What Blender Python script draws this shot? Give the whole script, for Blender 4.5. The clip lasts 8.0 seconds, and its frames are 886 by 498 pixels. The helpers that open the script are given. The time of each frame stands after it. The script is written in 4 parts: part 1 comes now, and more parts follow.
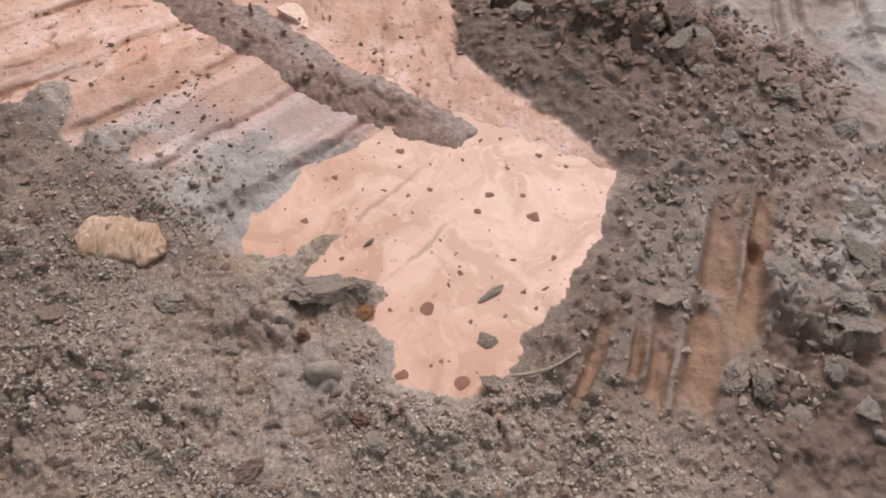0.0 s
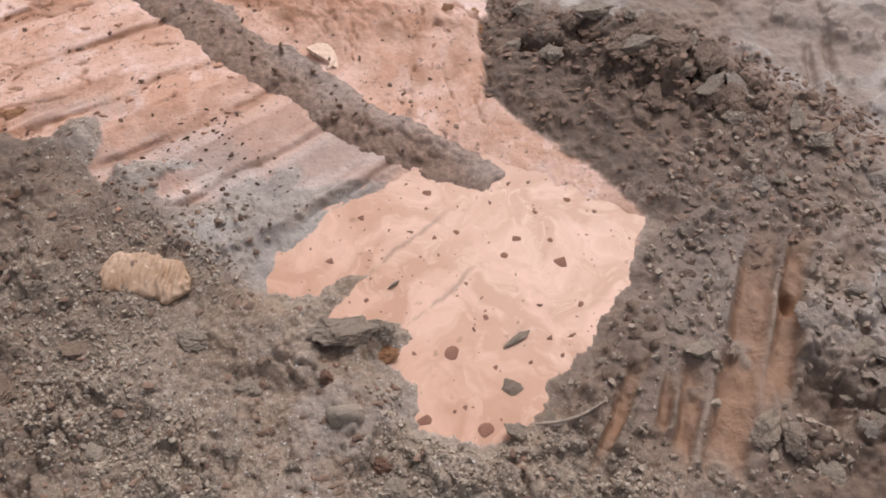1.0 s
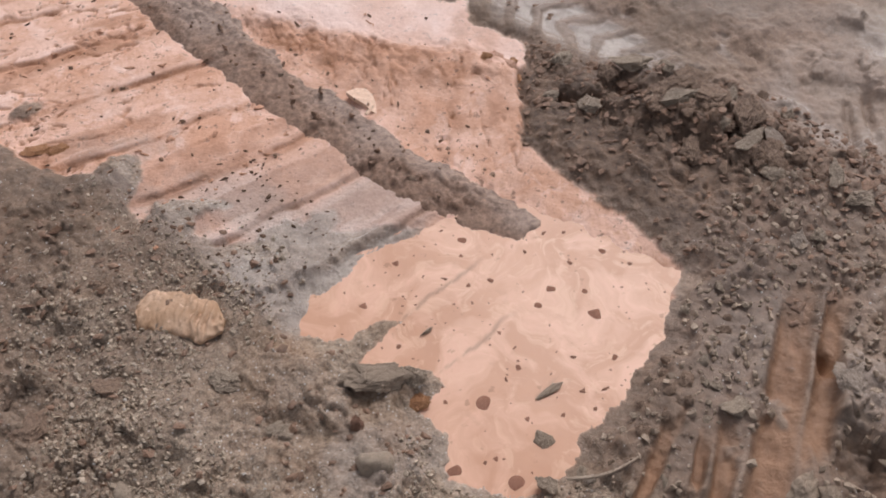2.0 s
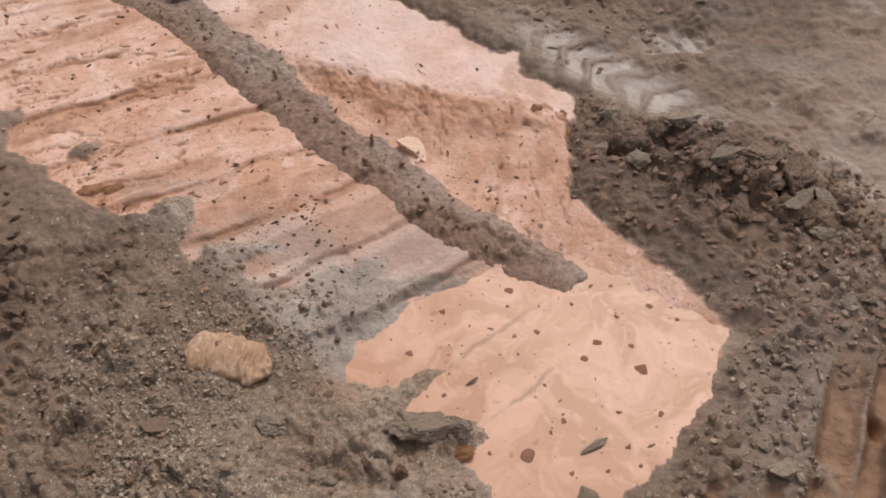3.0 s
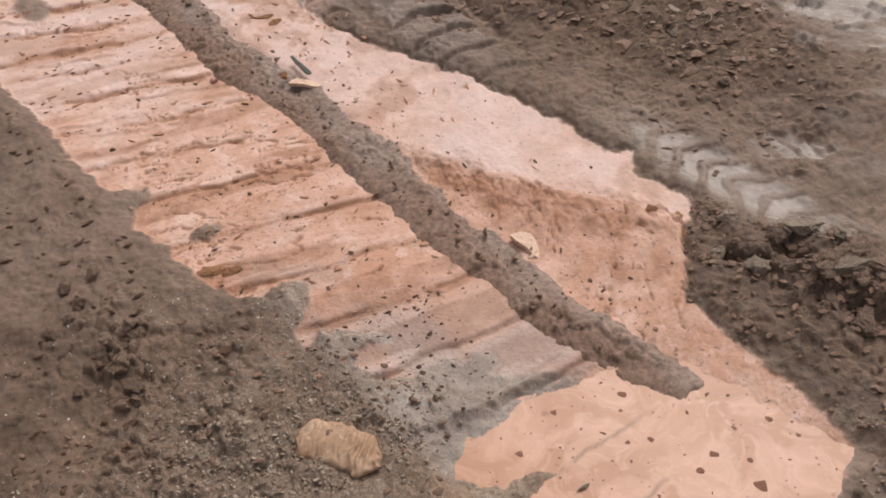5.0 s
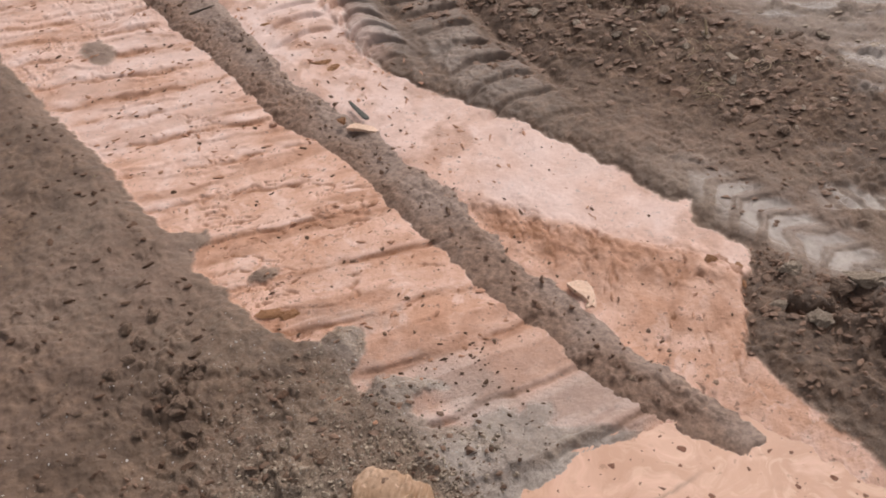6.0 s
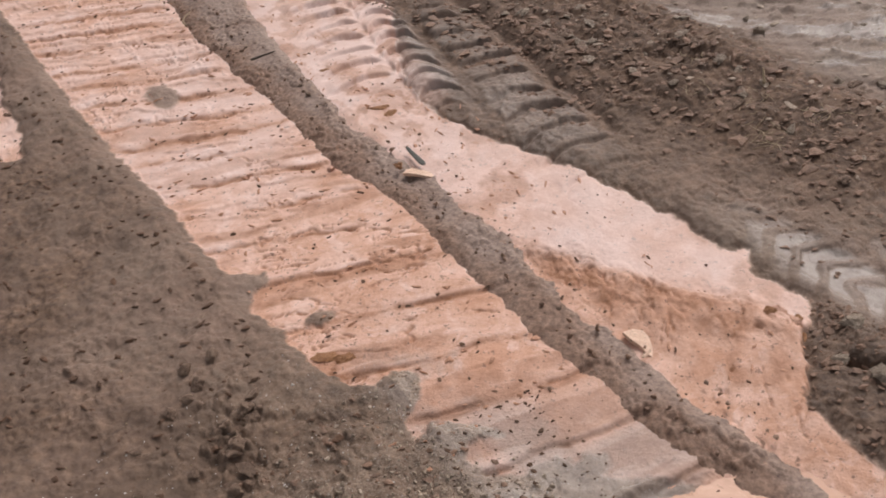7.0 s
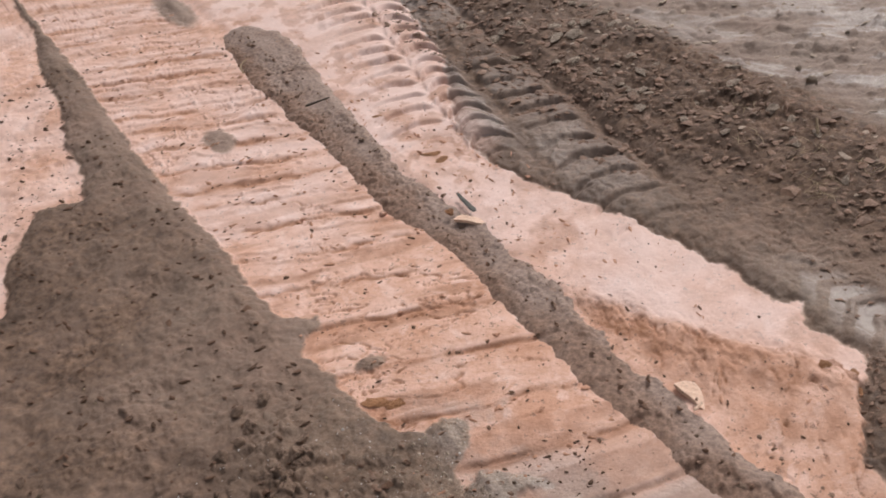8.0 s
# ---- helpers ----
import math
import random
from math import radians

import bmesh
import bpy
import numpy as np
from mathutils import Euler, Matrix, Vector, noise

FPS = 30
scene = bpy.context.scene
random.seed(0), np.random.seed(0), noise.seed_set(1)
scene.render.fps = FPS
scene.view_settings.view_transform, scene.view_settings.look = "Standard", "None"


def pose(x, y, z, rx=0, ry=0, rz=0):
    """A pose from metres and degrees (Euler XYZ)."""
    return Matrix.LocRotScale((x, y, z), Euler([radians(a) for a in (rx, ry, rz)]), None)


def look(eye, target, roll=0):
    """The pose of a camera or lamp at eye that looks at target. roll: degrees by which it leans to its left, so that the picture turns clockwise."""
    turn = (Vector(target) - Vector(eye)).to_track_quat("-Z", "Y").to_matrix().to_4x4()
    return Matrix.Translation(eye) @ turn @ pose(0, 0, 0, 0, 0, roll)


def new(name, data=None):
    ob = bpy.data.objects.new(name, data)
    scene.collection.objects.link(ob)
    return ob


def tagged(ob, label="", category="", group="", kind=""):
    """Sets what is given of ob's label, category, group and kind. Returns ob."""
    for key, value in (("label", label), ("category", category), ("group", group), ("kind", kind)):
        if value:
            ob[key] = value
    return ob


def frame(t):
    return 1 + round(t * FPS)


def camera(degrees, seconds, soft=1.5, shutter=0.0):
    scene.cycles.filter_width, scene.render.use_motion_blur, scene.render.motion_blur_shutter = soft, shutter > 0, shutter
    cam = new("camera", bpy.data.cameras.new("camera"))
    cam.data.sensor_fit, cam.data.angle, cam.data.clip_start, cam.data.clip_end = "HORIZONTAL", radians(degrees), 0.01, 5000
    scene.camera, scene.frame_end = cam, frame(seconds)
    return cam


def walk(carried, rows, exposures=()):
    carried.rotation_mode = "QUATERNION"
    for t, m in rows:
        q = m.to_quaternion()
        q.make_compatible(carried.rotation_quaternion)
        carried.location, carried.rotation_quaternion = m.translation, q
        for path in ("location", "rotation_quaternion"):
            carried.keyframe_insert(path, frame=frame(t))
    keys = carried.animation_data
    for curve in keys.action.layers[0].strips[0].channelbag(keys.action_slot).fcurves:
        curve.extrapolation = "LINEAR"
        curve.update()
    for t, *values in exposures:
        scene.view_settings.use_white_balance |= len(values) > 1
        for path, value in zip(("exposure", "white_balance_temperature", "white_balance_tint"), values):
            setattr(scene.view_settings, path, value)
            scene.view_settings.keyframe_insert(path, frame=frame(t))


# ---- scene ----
cam = camera(50.0, 8.0, soft=1.8)
PATH = [
    (0, (0.0, 0.0, 1.5), (0.0, 1.051, -0.202), -2.0),
    (0.5, (-0.005, 0.008, 1.497), (-0.023, 1.091, -0.184), -2.3),
    (1, (-0.012, 0.02, 1.493), (-0.051, 1.135, -0.166), -2.5),
    (2.5, (-0.046, 0.035, 1.509), (-0.167, 1.251, -0.074), -2.9),
    (3, (-0.064, 0.036, 1.519), (-0.221, 1.284, -0.035), -3.2),
    (3.5, (-0.082, 0.039, 1.528), (-0.279, 1.317, 0.002), -3.6),
    (4, (-0.102, 0.042, 1.535), (-0.34, 1.348, 0.039), -4.1),
    (4.5, (-0.122, 0.046, 1.541), (-0.404, 1.376, 0.074), -4.7),
    (6, (-0.17, 0.062, 1.564), (-0.594, 1.451, 0.189), -6.9),
    (6.5, (-0.182, 0.061, 1.575), (-0.657, 1.467, 0.234), -7.6),
    (7, (-0.191, 0.06, 1.586), (-0.716, 1.482, 0.28), -8.2),
    (7.5, (-0.198, 0.059, 1.598), (-0.772, 1.494, 0.329), -8.8),
    (8, (-0.202, 0.056, 1.614), (-0.824, 1.504, 0.382), -9.3),
]
walk(cam, [(t, look(eye, target, roll)) for t, eye, target, roll in PATH], [(0.0, 0.28, 6150, 13), (1.2, 0.23, 6230, 13), (2.5, 0.04, 6580, 14), (3.2, 0.02, 6880, 14), (5.0, 0.02, 6800, 14), (8.0, 0.0, 6620, 14)])
SUN_ELEVATION, SUN_ROTATION, SUN_STRENGTH, SUN_ANGLE, SKY_STRENGTH = 50.0, 15.0, 1.3, 28.0, 0.10
FINE = 0.0042

# The ground is laid out along the crawler track: u runs along it, v across it.
AXIS = radians(140.5)
EU, EV = (math.cos(AXIS), math.sin(AXIS)), (math.sin(AXIS), -math.cos(AXIS))


def to_world(u, v, z=0.0):
    return Vector((u * EU[0] + v * EV[0], u * EU[1] + v * EV[1], z))


def to_track(x, y):
    return x * EU[0] + y * EU[1], x * EV[0] + y * EV[1]


# ---- world, sun ----
world = bpy.data.worlds.new("overcast_sky")
scene.world = world
world.use_nodes = True
wn = world.node_tree.nodes
wl = world.node_tree.links
sky = wn.new("ShaderNodeTexSky")
sky.sky_type = "NISHITA"
sky.sun_disc = False
sky.sun_elevation, sky.sun_rotation = radians(SUN_ELEVATION), radians(SUN_ROTATION)
sky.air_density, sky.dust_density = 1.0, 4.0
grey = wn.new("ShaderNodeHueSaturation")
grey.inputs["Saturation"].default_value = 0.25
wl.new(sky.outputs["Color"], grey.inputs["Color"])
wl.new(grey.outputs["Color"], wn["Background"].inputs["Color"])
wn["Background"].inputs["Strength"].default_value = SKY_STRENGTH
sun = new("sun", bpy.data.lights.new("sun", "SUN"))
sun.data.energy, sun.data.angle, sun.data.color = SUN_STRENGTH, radians(SUN_ANGLE), (1.0, 0.96, 0.92)
a, e = radians(SUN_ROTATION), radians(SUN_ELEVATION)
sun.matrix_world = look((8 * math.sin(a) * math.cos(e), 8 * math.cos(a) * math.cos(e), 8 * math.sin(e)), (0, 0, 0))


# ---- noise on arrays ----
def lattice(ix, iy, seed):
    h = (ix.astype(np.int64) * 374761393 + iy.astype(np.int64) * 668265263 + seed * 974634541) & 0xFFFFFFFF
    h = ((h ^ (h >> 13)) * 1274126177) & 0xFFFFFFFF
    h = ((h ^ (h >> 16)) * 2246822519) & 0xFFFFFFFF
    return ((h ^ (h >> 15)) & 0xFFFFFF) / float(0xFFFFFF)


def value(x, y, freq, seed=0):
    """Smooth noise from -1 to 1."""
    x, y = (0.83 * x - 0.56 * y) * freq + seed * 17.3, (0.56 * x + 0.83 * y) * freq - seed * 9.1
    ix, iy = np.floor(x), np.floor(y)
    fx, fy = x - ix, y - iy
    fx, fy = fx * fx * fx * (fx * (fx * 6 - 15) + 10), fy * fy * fy * (fy * (fy * 6 - 15) + 10)
    a, b = lattice(ix, iy, seed), lattice(ix + 1, iy, seed)
    c, d = lattice(ix, iy + 1, seed), lattice(ix + 1, iy + 1, seed)
    return 2 * (a + (b - a) * fx + (c - a) * fy + (a - b - c + d) * fx * fy) - 1


def fbm(x, y, freq, octaves=4, seed=0, gain=0.5):
    total, size = 0.0, 1.0
    for n in range(octaves):
        c, s = math.cos(0.7 * n), math.sin(0.7 * n)
        total = total + size * value(c * x - s * y, s * x + c * y, freq * 2.03**n, seed + n)
        size *= gain
    return total


def cells(x, y, freq, seed=0):
    """Distance to the nearest of scattered seeds, to the second, a number for the nearest, and the height of a plane tilted about it."""
    x, y = x * freq, y * freq
    ix, iy = np.floor(x), np.floor(y)
    near, second, which, lean = np.full(x.shape, 9.0), np.full(x.shape, 9.0), np.zeros(x.shape), np.zeros(x.shape)
    for dx in (-1, 0, 1):
        for dy in (-1, 0, 1):
            cx, cy = ix + dx, iy + dy
            ox, oy = x - cx - lattice(cx, cy, seed), y - cy - lattice(cx, cy, seed + 5)
            d, turn = np.hypot(ox, oy), 6.28 * lattice(cx, cy, seed + 13)
            closer = d < near
            second = np.where(closer, near, np.minimum(second, d))
            which = np.where(closer, lattice(cx, cy, seed + 9), which)
            lean = np.where(closer, ox * np.cos(turn) + oy * np.sin(turn), lean)
            near = np.where(closer, d, near)
    return near, second, which, lean


def step(x, low, high):
    t = np.clip((x - low) / (high - low), 0, 1)
    return t * t * (3 - 2 * t)


def bump(x, y, cx, cy, rx, ry, turn=0.0):
    """A soft hill of height 1."""
    c, s = math.cos(radians(turn)), math.sin(radians(turn))
    dx, dy = x - cx, y - cy
    return np.exp(-(((c * dx + s * dy) / rx) ** 2 + ((c * dy - s * dx) / ry) ** 2))


def inside(u, v, outline):
    """Signed distance to an outline, positive within."""
    far, odd = np.full(u.shape, 1e9), np.zeros(u.shape, bool)
    for (ax, ay), (bx, by) in zip(outline, outline[1:] + outline[:1]):
        ex, ey = bx - ax, by - ay
        t = np.clip(((u - ax) * ex + (v - ay) * ey) / (ex * ex + ey * ey + 1e-12), 0, 1)
        far = np.minimum(far, (u - ax - t * ex) ** 2 + (v - ay - t * ey) ** 2)
        if ay != by:
            odd ^= ((ay > v) != (by > v)) & (u < ex * (v - ay) / ey + ax)
    return np.where(odd, 1, -1) * np.sqrt(far)


# ---- the lie of the ground ----
PUDDLE = [(0.865, 0.841), (0.89, 0.783), (0.904, 0.715), (0.922, 0.663), (0.915, 0.61), (0.925, 0.55), (0.912, 0.505), (0.875, 0.482), (0.828, 0.50), (0.805, 0.535), (0.785, 0.605), (0.770, 0.625), (0.756, 0.505),
          (0.70, 0.547), (0.64, 0.585), (0.615, 0.575), (0.606, 0.535), (0.605, 0.502), (0.571, 0.499), (0.545, 0.509), (0.517, 0.483), (0.484, 0.452), (0.447, 0.463), (0.397, 0.491),
          (0.367, 0.524), (0.341, 0.577), (0.352, 0.635), (0.367, 0.665), (0.355, 0.709), (0.351, 0.748), (0.365, 0.795), (0.372, 0.881), (0.365, 0.917), (0.39, 0.946), (0.405, 0.999),
          (0.411, 1.045), (0.425, 1.06), (0.50, 1.045), (0.60, 1.03), (0.72, 1.01), (0.84, 0.96)]
NEAR_EDGE = [(8.0, 0.33), (4.05, 0.37), (3.476, 0.359), (3.109, 0.35), (2.647, 0.361), (2.466, 0.379), (2.286, 0.365), (2.056, 0.373), (2.0, 0.455), (1.955, 0.441), (1.945, 0.38), (1.89, 0.362),
             (1.766, 0.386), (1.682, 0.392), (1.638, 0.384), (1.525, 0.43), (1.489, 0.474), (1.514, 0.52), (1.46, 0.555), (1.41, 0.53), (1.394, 0.50), (1.36, 0.455), (1.307, 0.447), (1.335, 0.503),
             (1.279, 0.548), (1.24, 0.60), (1.203, 0.604), (1.237, 0.534), (1.2, 0.491), (1.151, 0.510), (1.107, 0.568), (1.09, 0.64), (1.06, 0.66), (0.98, 0.70), (0.90, 0.80), (0.6, 0.9)]
FAR_EDGE = [(0.40, 1.0), (0.426, 1.060), (0.509, 1.085), (0.646, 1.090), (0.785, 1.10), (0.868, 1.11), (0.89, 1.153), (0.988, 1.251), (1.018, 1.315), (1.055, 1.355), (1.125, 1.345), (1.205, 1.335), (1.255, 1.382),
            (1.30, 1.337), (1.432, 1.353), (1.606, 1.329), (1.807, 1.305), (1.90, 1.272), (2.145, 1.212), (2.266, 1.194), (2.491, 1.219), (2.655, 1.305), (2.98, 1.48), (3.67, 1.66), (8.0, 2.2)]
CLAY = NEAR_EDGE + FAR_EDGE
FAR_CLAY = [(8.0, 0.33), (4.54, 0.33), (4.12, 0.25), (3.69, 0.23), (3.43, 0.17), (3.23, 0.17), (3.01, 0.12), (3.06, -0.02), (2.82, -0.17),
            (2.6, -0.22), (2.4, -0.6), (2.7, -1.4), (3.4, -2.3), (4.6, -2.9), (6.4, -2.6), (8.0, -1.2)]
LEAN_AT, LEANS = [0.9, 1.1, 1.3, 1.6, 2.2, 4.0], [0.18, 0.26, 0.34, 0.44, 0.52, 0.62]
BARS = [0.40, 0.57, 0.735, 0.90, 1.06, 1.23, 1.385, 1.565, 1.76, 1.95, 2.12, 2.30, 2.46, 2.58, 2.72, 2.88, 3.02, 3.17, 3.36, 3.52, 3.68, 3.84, 4.0, 4.17, 4.33, 4.5, 4.7, 4.9]


def lie(u, v):
    """Height of the ground, and the shares of clay, brown earth, pale silt with painted sheen, wet and grit in it."""
    beyond = 0.35 * step(np.hypot(u - 1.6, v - 0.7), 3.2, 5.0)
    edge_u = u + 0.007 * fbm(u, v, 30, 5, 3, 0.65) + beyond * fbm(u, v, 1.3, 3, 5)
    edge_v = v + 0.007 * fbm(u, v, 30, 5, 7, 0.65) + beyond * fbm(u, v, 1.3, 3, 9)
    pool = inside(edge_u, edge_v, PUDDLE)
    clay_d = np.maximum(inside(edge_u, edge_v, CLAY), inside(edge_u, edge_v, FAR_CLAY))
    for pu, pv, ru, rv in ((3.03, 0.60, 0.085, 0.045), (1.03, 0.66, 0.035, 0.06), (1.76, 0.48, 0.022, 0.03), (4.25, 0.88, 0.22, 0.06)):
        clay_d = np.minimum(clay_d, np.hypot((edge_u - pu) / ru, (edge_v - pv) / rv) * 0.03 - 0.03)
    clay = np.maximum(step(clay_d, -0.006, 0.008), step(pool, 0.0, 0.010))
    rough = fbm(u, v, 9, 5, 11, 0.55)
    fine = fbm(u, v, 70, 3, 21, 0.6)
    warp_u = u + 0.012 * fbm(u, v, 30, 3, 2, 0.6)
    warp_v = v + 0.012 * fbm(u, v, 30, 3, 4, 0.6)
    near, second, which, lean1 = cells(warp_u, warp_v, 21, 31)
    chunk = (which - 0.25 + 0.8 * lean1) * step(second - near, 0.02, 0.24)
    near2, second2, which2, lean2 = cells(warp_u + 3.1, warp_v, 44, 41)
    chip = (which2 - 0.2 + 0.8 * lean2) * step(second2 - near2, 0.03, 0.20)
    near3, second3, which3, lean3 = cells(u + 0.03 * fbm(u, v, 12, 4, 46, 0.6), v + 0.03 * fbm(u, v, 12, 4, 47, 0.6), 10, 48)
    slab = (which3 - 0.3 + 0.8 * lean3) * step(second3 - near3, 0.015, 0.10)
    patchy = step(fbm(u, v, 4.5, 3, 45), -0.05, 0.50)
    flecked = step(fbm(u, v, 11, 3, 49), 0.05, 0.5)
    lumps = np.maximum(chunk, -0.06) * (0.12 + 0.88 * patchy)
    grains = np.maximum(chip, -0.08)

    # open mud
    grit = np.clip(1 - step(u - 0.45 * np.clip(v, -1, 1), 1.1, 1.9), 0.0, 1) * np.where(v < 1.2, 1 - 0.5 * step(v, 0.55, 0.8), 0.35)
    churned = 1.1 * bump(u, v, 1.25, 0.08, 0.24, 0.16) + bump(u, v, 1.55, 0.15, 0.12, 0.08) + bump(u, v, 1.95, -0.05, 0.10, 0.08) * 0.7
    mud = 0.022 + 0.009 * rough + 0.0015 * fine * (0.3 + grit) + lumps * (0.004 + 0.017 * grit * (1 - 0.6 * step(u, 1.1, 1.5)) + 0.011 * churned) + grains * (0.0032 * flecked + 0.010 * grit * flecked * (0.4 + 0.6 * patchy) + 0.008 * churned) + 0.008 * slab * grit
    mud = mud * (0.45 + 0.55 * step(-clay_d, 0.0, 0.06)) + 0.008 * step(-clay_d, 0, 0.02)

    # crawler print
    lean = np.interp(u, LEAN_AT, LEANS)
    along = u + lean * (v - 0.84) + (0.010 + 0.012 * step(u, 1.6, 2.4)) * fbm(u, v, 6, 4, 51, 0.6)
    turn = np.interp(along, BARS, np.arange(len(BARS)))
    part_way = turn - np.floor(turn)
    groove = np.exp(-((np.minimum(part_way, 1 - part_way) / (0.030 + 0.03 * step(u, 1.8, 2.8))) ** 2))
    saw = (along + 0.010 * fbm(u, v * 0.5, 9, 4, 53, 0.55)) / 0.072
    saw = saw - np.floor(saw)
    patch = step(fbm(u * 1.3, v, 6, 4, 55, 0.6), -0.25, 0.35)
    scarp = step(saw, 0.0, 0.10) * (1 - 0.6 * step(saw, 0.10, 0.4) - 0.4 * step(saw, 0.3, 1.0)) * patch
    foot = np.exp(-((np.minimum(saw, 1 - saw) / 0.085) ** 2)) * patch
    rise = 0.06 + 0.14 * step(u, 1.7, 2.6)
    lip = step(part_way, 0.02, rise) * (1 - 0.75 * step(part_way, rise + 0.02, rise + 0.15) - 0.25 * step(part_way, rise + 0.12, 0.7)) - 0.25 * np.exp(-(((part_way - 0.93) / 0.05) ** 2))
    worn = np.clip(0.40 + 0.45 * (1 - step(u, 1.1, 1.3)) + 1.25 * fbm(u * 0.9, v * 1.7, 5.5, 4, 61), 0.02, 1.3)
    deep = 1 - step(u, 1.08, 1.25)
    worn = np.maximum(worn, 0.6 * deep)
    far_part = step(u, 1.9, 2.5)
    crumbs = np.clip(0.45 - near2, 0, 1) * (which2 > 0.8)
    tread = -(0.0055 + 0.002 * deep) * groove * worn + (0.0020 + 0.0050 * deep) * lip * worn - 0.0016 * (part_way - 0.5) + far_part * 0.0050 * (scarp - 0.4)
    torn = np.exp(-((fbm(along, (v - 0.3 * u) * 0.30, 15, 4, 73, 0.55) / 0.055) ** 2)) * step(fbm(u, v, 4, 3, 75), -0.05, 0.35) * step(u, 1.15, 1.5)
    tread = tread - 0.007 * torn
    tread = tread * np.clip(clay + (1 - step(u, 1.08, 1.2)) * step(v, 0.48, 0.56), 0, 1)
    tread = tread + far_part * 0.0016 * fbm(u + lean * v, v * 0.35, 17, 2, 71, 0.5) + 0.014 * crumbs * (0.3 + far_part) * patchy + 0.0003 * fine
    belt = step(v, 0.30, 0.40) * (1 - step(v, 0.85, 0.90)) * step(u, 0.85, 0.91)
    z = mud * (1 - clay) + clay * (0.008 + 0.004 * fbm(u, v, 5, 3, 15) + 0.0003 * fine)
    z = z * (1 - belt) + belt * (0.010 + 0.006 * rough * (1 - clay) + tread + 0.5 * mud * (1 - clay) * (1 - step(v, 0.5, 0.7)))
    other = step(clay_d, 0.0, 0.05) * (v < 0.3)
    z = z + other * (0.5 * tread + 0.006 * rough)

    # strip and bench beyond the ridge
    strip = step(v, 0.94, 1.0) * clay * step(u, 0.5, 0.9)
    bench_line = 0.99 + 0.455 * (1.65 - u) + 0.012 * fbm(u, v, 9, 5, 81, 0.6)
    bench = step(v - bench_line, -0.025, 0.03) * step(u, 0.92, 1.05)
    scrape = np.exp(-(((v - bench_line + 0.015) / (0.06 + 0.05 * (v < bench_line))) ** 2)) * (0.5 + 0.5 * step(fbm(u, v, 14, 3, 85), -0.3, 0.4)) * step(u, 0.92, 1.1) * (1 - step(u, 1.6, 1.75))
    gouged = np.exp(-((fbm((u + v) * 0.25, v - u, 13, 4, 87, 0.55) / 0.05) ** 2)) * step(fbm(u, v, 5, 3, 89), 0.0, 0.4) * strip * (1 - bench)
    crack = np.exp(-((fbm((u * 0.9 + v * 0.45) * 0.45, v * 0.9 - u * 0.45, 16, 4, 88, 0.6) / 0.06) ** 2)) * step(fbm(u, v, 8, 3, 90), -0.1, 0.3) * step(scrape, 0.15, 0.5) * strip
    z = z - 0.007 * crack - 0.006 * gouged + strip * (0.009 * bench + 0.10 * np.clip(v - 1.0, 0, 0.25) * (1 - bench)) + strip * scrape * (0.007 * fbm(u * 0.6, v, 22, 5, 83, 0.65) + 0.003 * chip)

    # tyre print
    mid = 1.37 + 0.155 * (u - 1.92)
    w = v - mid + 0.012 * fbm(u, v, 6, 2, 91)
    rows = step(u, 1.62, 1.95)
    across = v - 1.27 - 0.254 * (u - 2.43) + 0.010 * value(u, v, 7, 92)
    lean_left, lean_right = across + 0.13, w - 0.05
    uneven = u + 0.006 * fbm(u, v, 12, 3, 93)

    def teeth(place_along, gap):
        saw = place_along / gap - np.floor(place_along / gap)
        return step(saw, 0.0, 0.10) * (1 - 0.4 * step(saw, 0.12, 0.5) - 0.6 * step(saw, 0.45, 1.0)) - 0.6 * np.exp(-(((saw - 0.96) / 0.05) ** 2))

    cres = step(across, -0.075, -0.06) * (1 - step(across, 0.055, 0.085)) * step(u, 2.22, 2.42)
    left_row = step(across, -0.31, -0.27) * (1 - step(across, -0.11, -0.07)) * step(u, 2.45, 2.7)
    right_row = step(across, 0.11, 0.135) * (1 - step(w, 0.09, 0.125)) * (1 - step(u, 2.75, 3.0))
    prints = cres * teeth(uneven + 0.5 * across + 13 * across**2, 0.10) + 0.8 * left_row * teeth(uneven + 0.5 * lean_left + 2.5 * lean_left**2, 0.10) + 1.0 * right_row * teeth(uneven + 0.45 * lean_right + 2.5 * lean_right**2, 0.115)
    z = z + rows * (0.019 * prints * (0.85 + 0.5 * value(u, v, 9, 95)) - 0.020 * np.exp(-(((w - 0.155) / 0.022) ** 2)) - 0.007 * np.exp(-(((across - 0.105) / 0.02) ** 2)) * step(u, 2.3, 2.6) - 0.004 * (left_row + right_row + cres))
    left_lug = ((u + 0.75 * np.abs(v - 1.465 + 0.012 * value(u, v, 9, 98)) + 0.012 * fbm(u, v, 10, 4, 99, 0.6)) / 0.083) % 1.0
    right_lug = ((v - 0.245 * u + 0.007 * fbm(u, v, 9, 4, 100, 0.6)) / 0.052) % 1.0
    second_lug = np.where(v < 1.545, left_lug, right_lug)
    pads = step(second_lug, 0.34, 0.46) * (1 - step(second_lug, 0.90, 1.0)) * step(np.abs(v - 1.545), 0.006, 0.018)
    slick = np.clip(1.7 * bump(u, v, 1.02, 1.47, 0.24, 0.062) + 1.0 * bump(u, v, 0.86, 1.645, 0.20, 0.075) * step(fbm(u, v, 11, 3, 102), -0.1, 0.3), 0, 1)
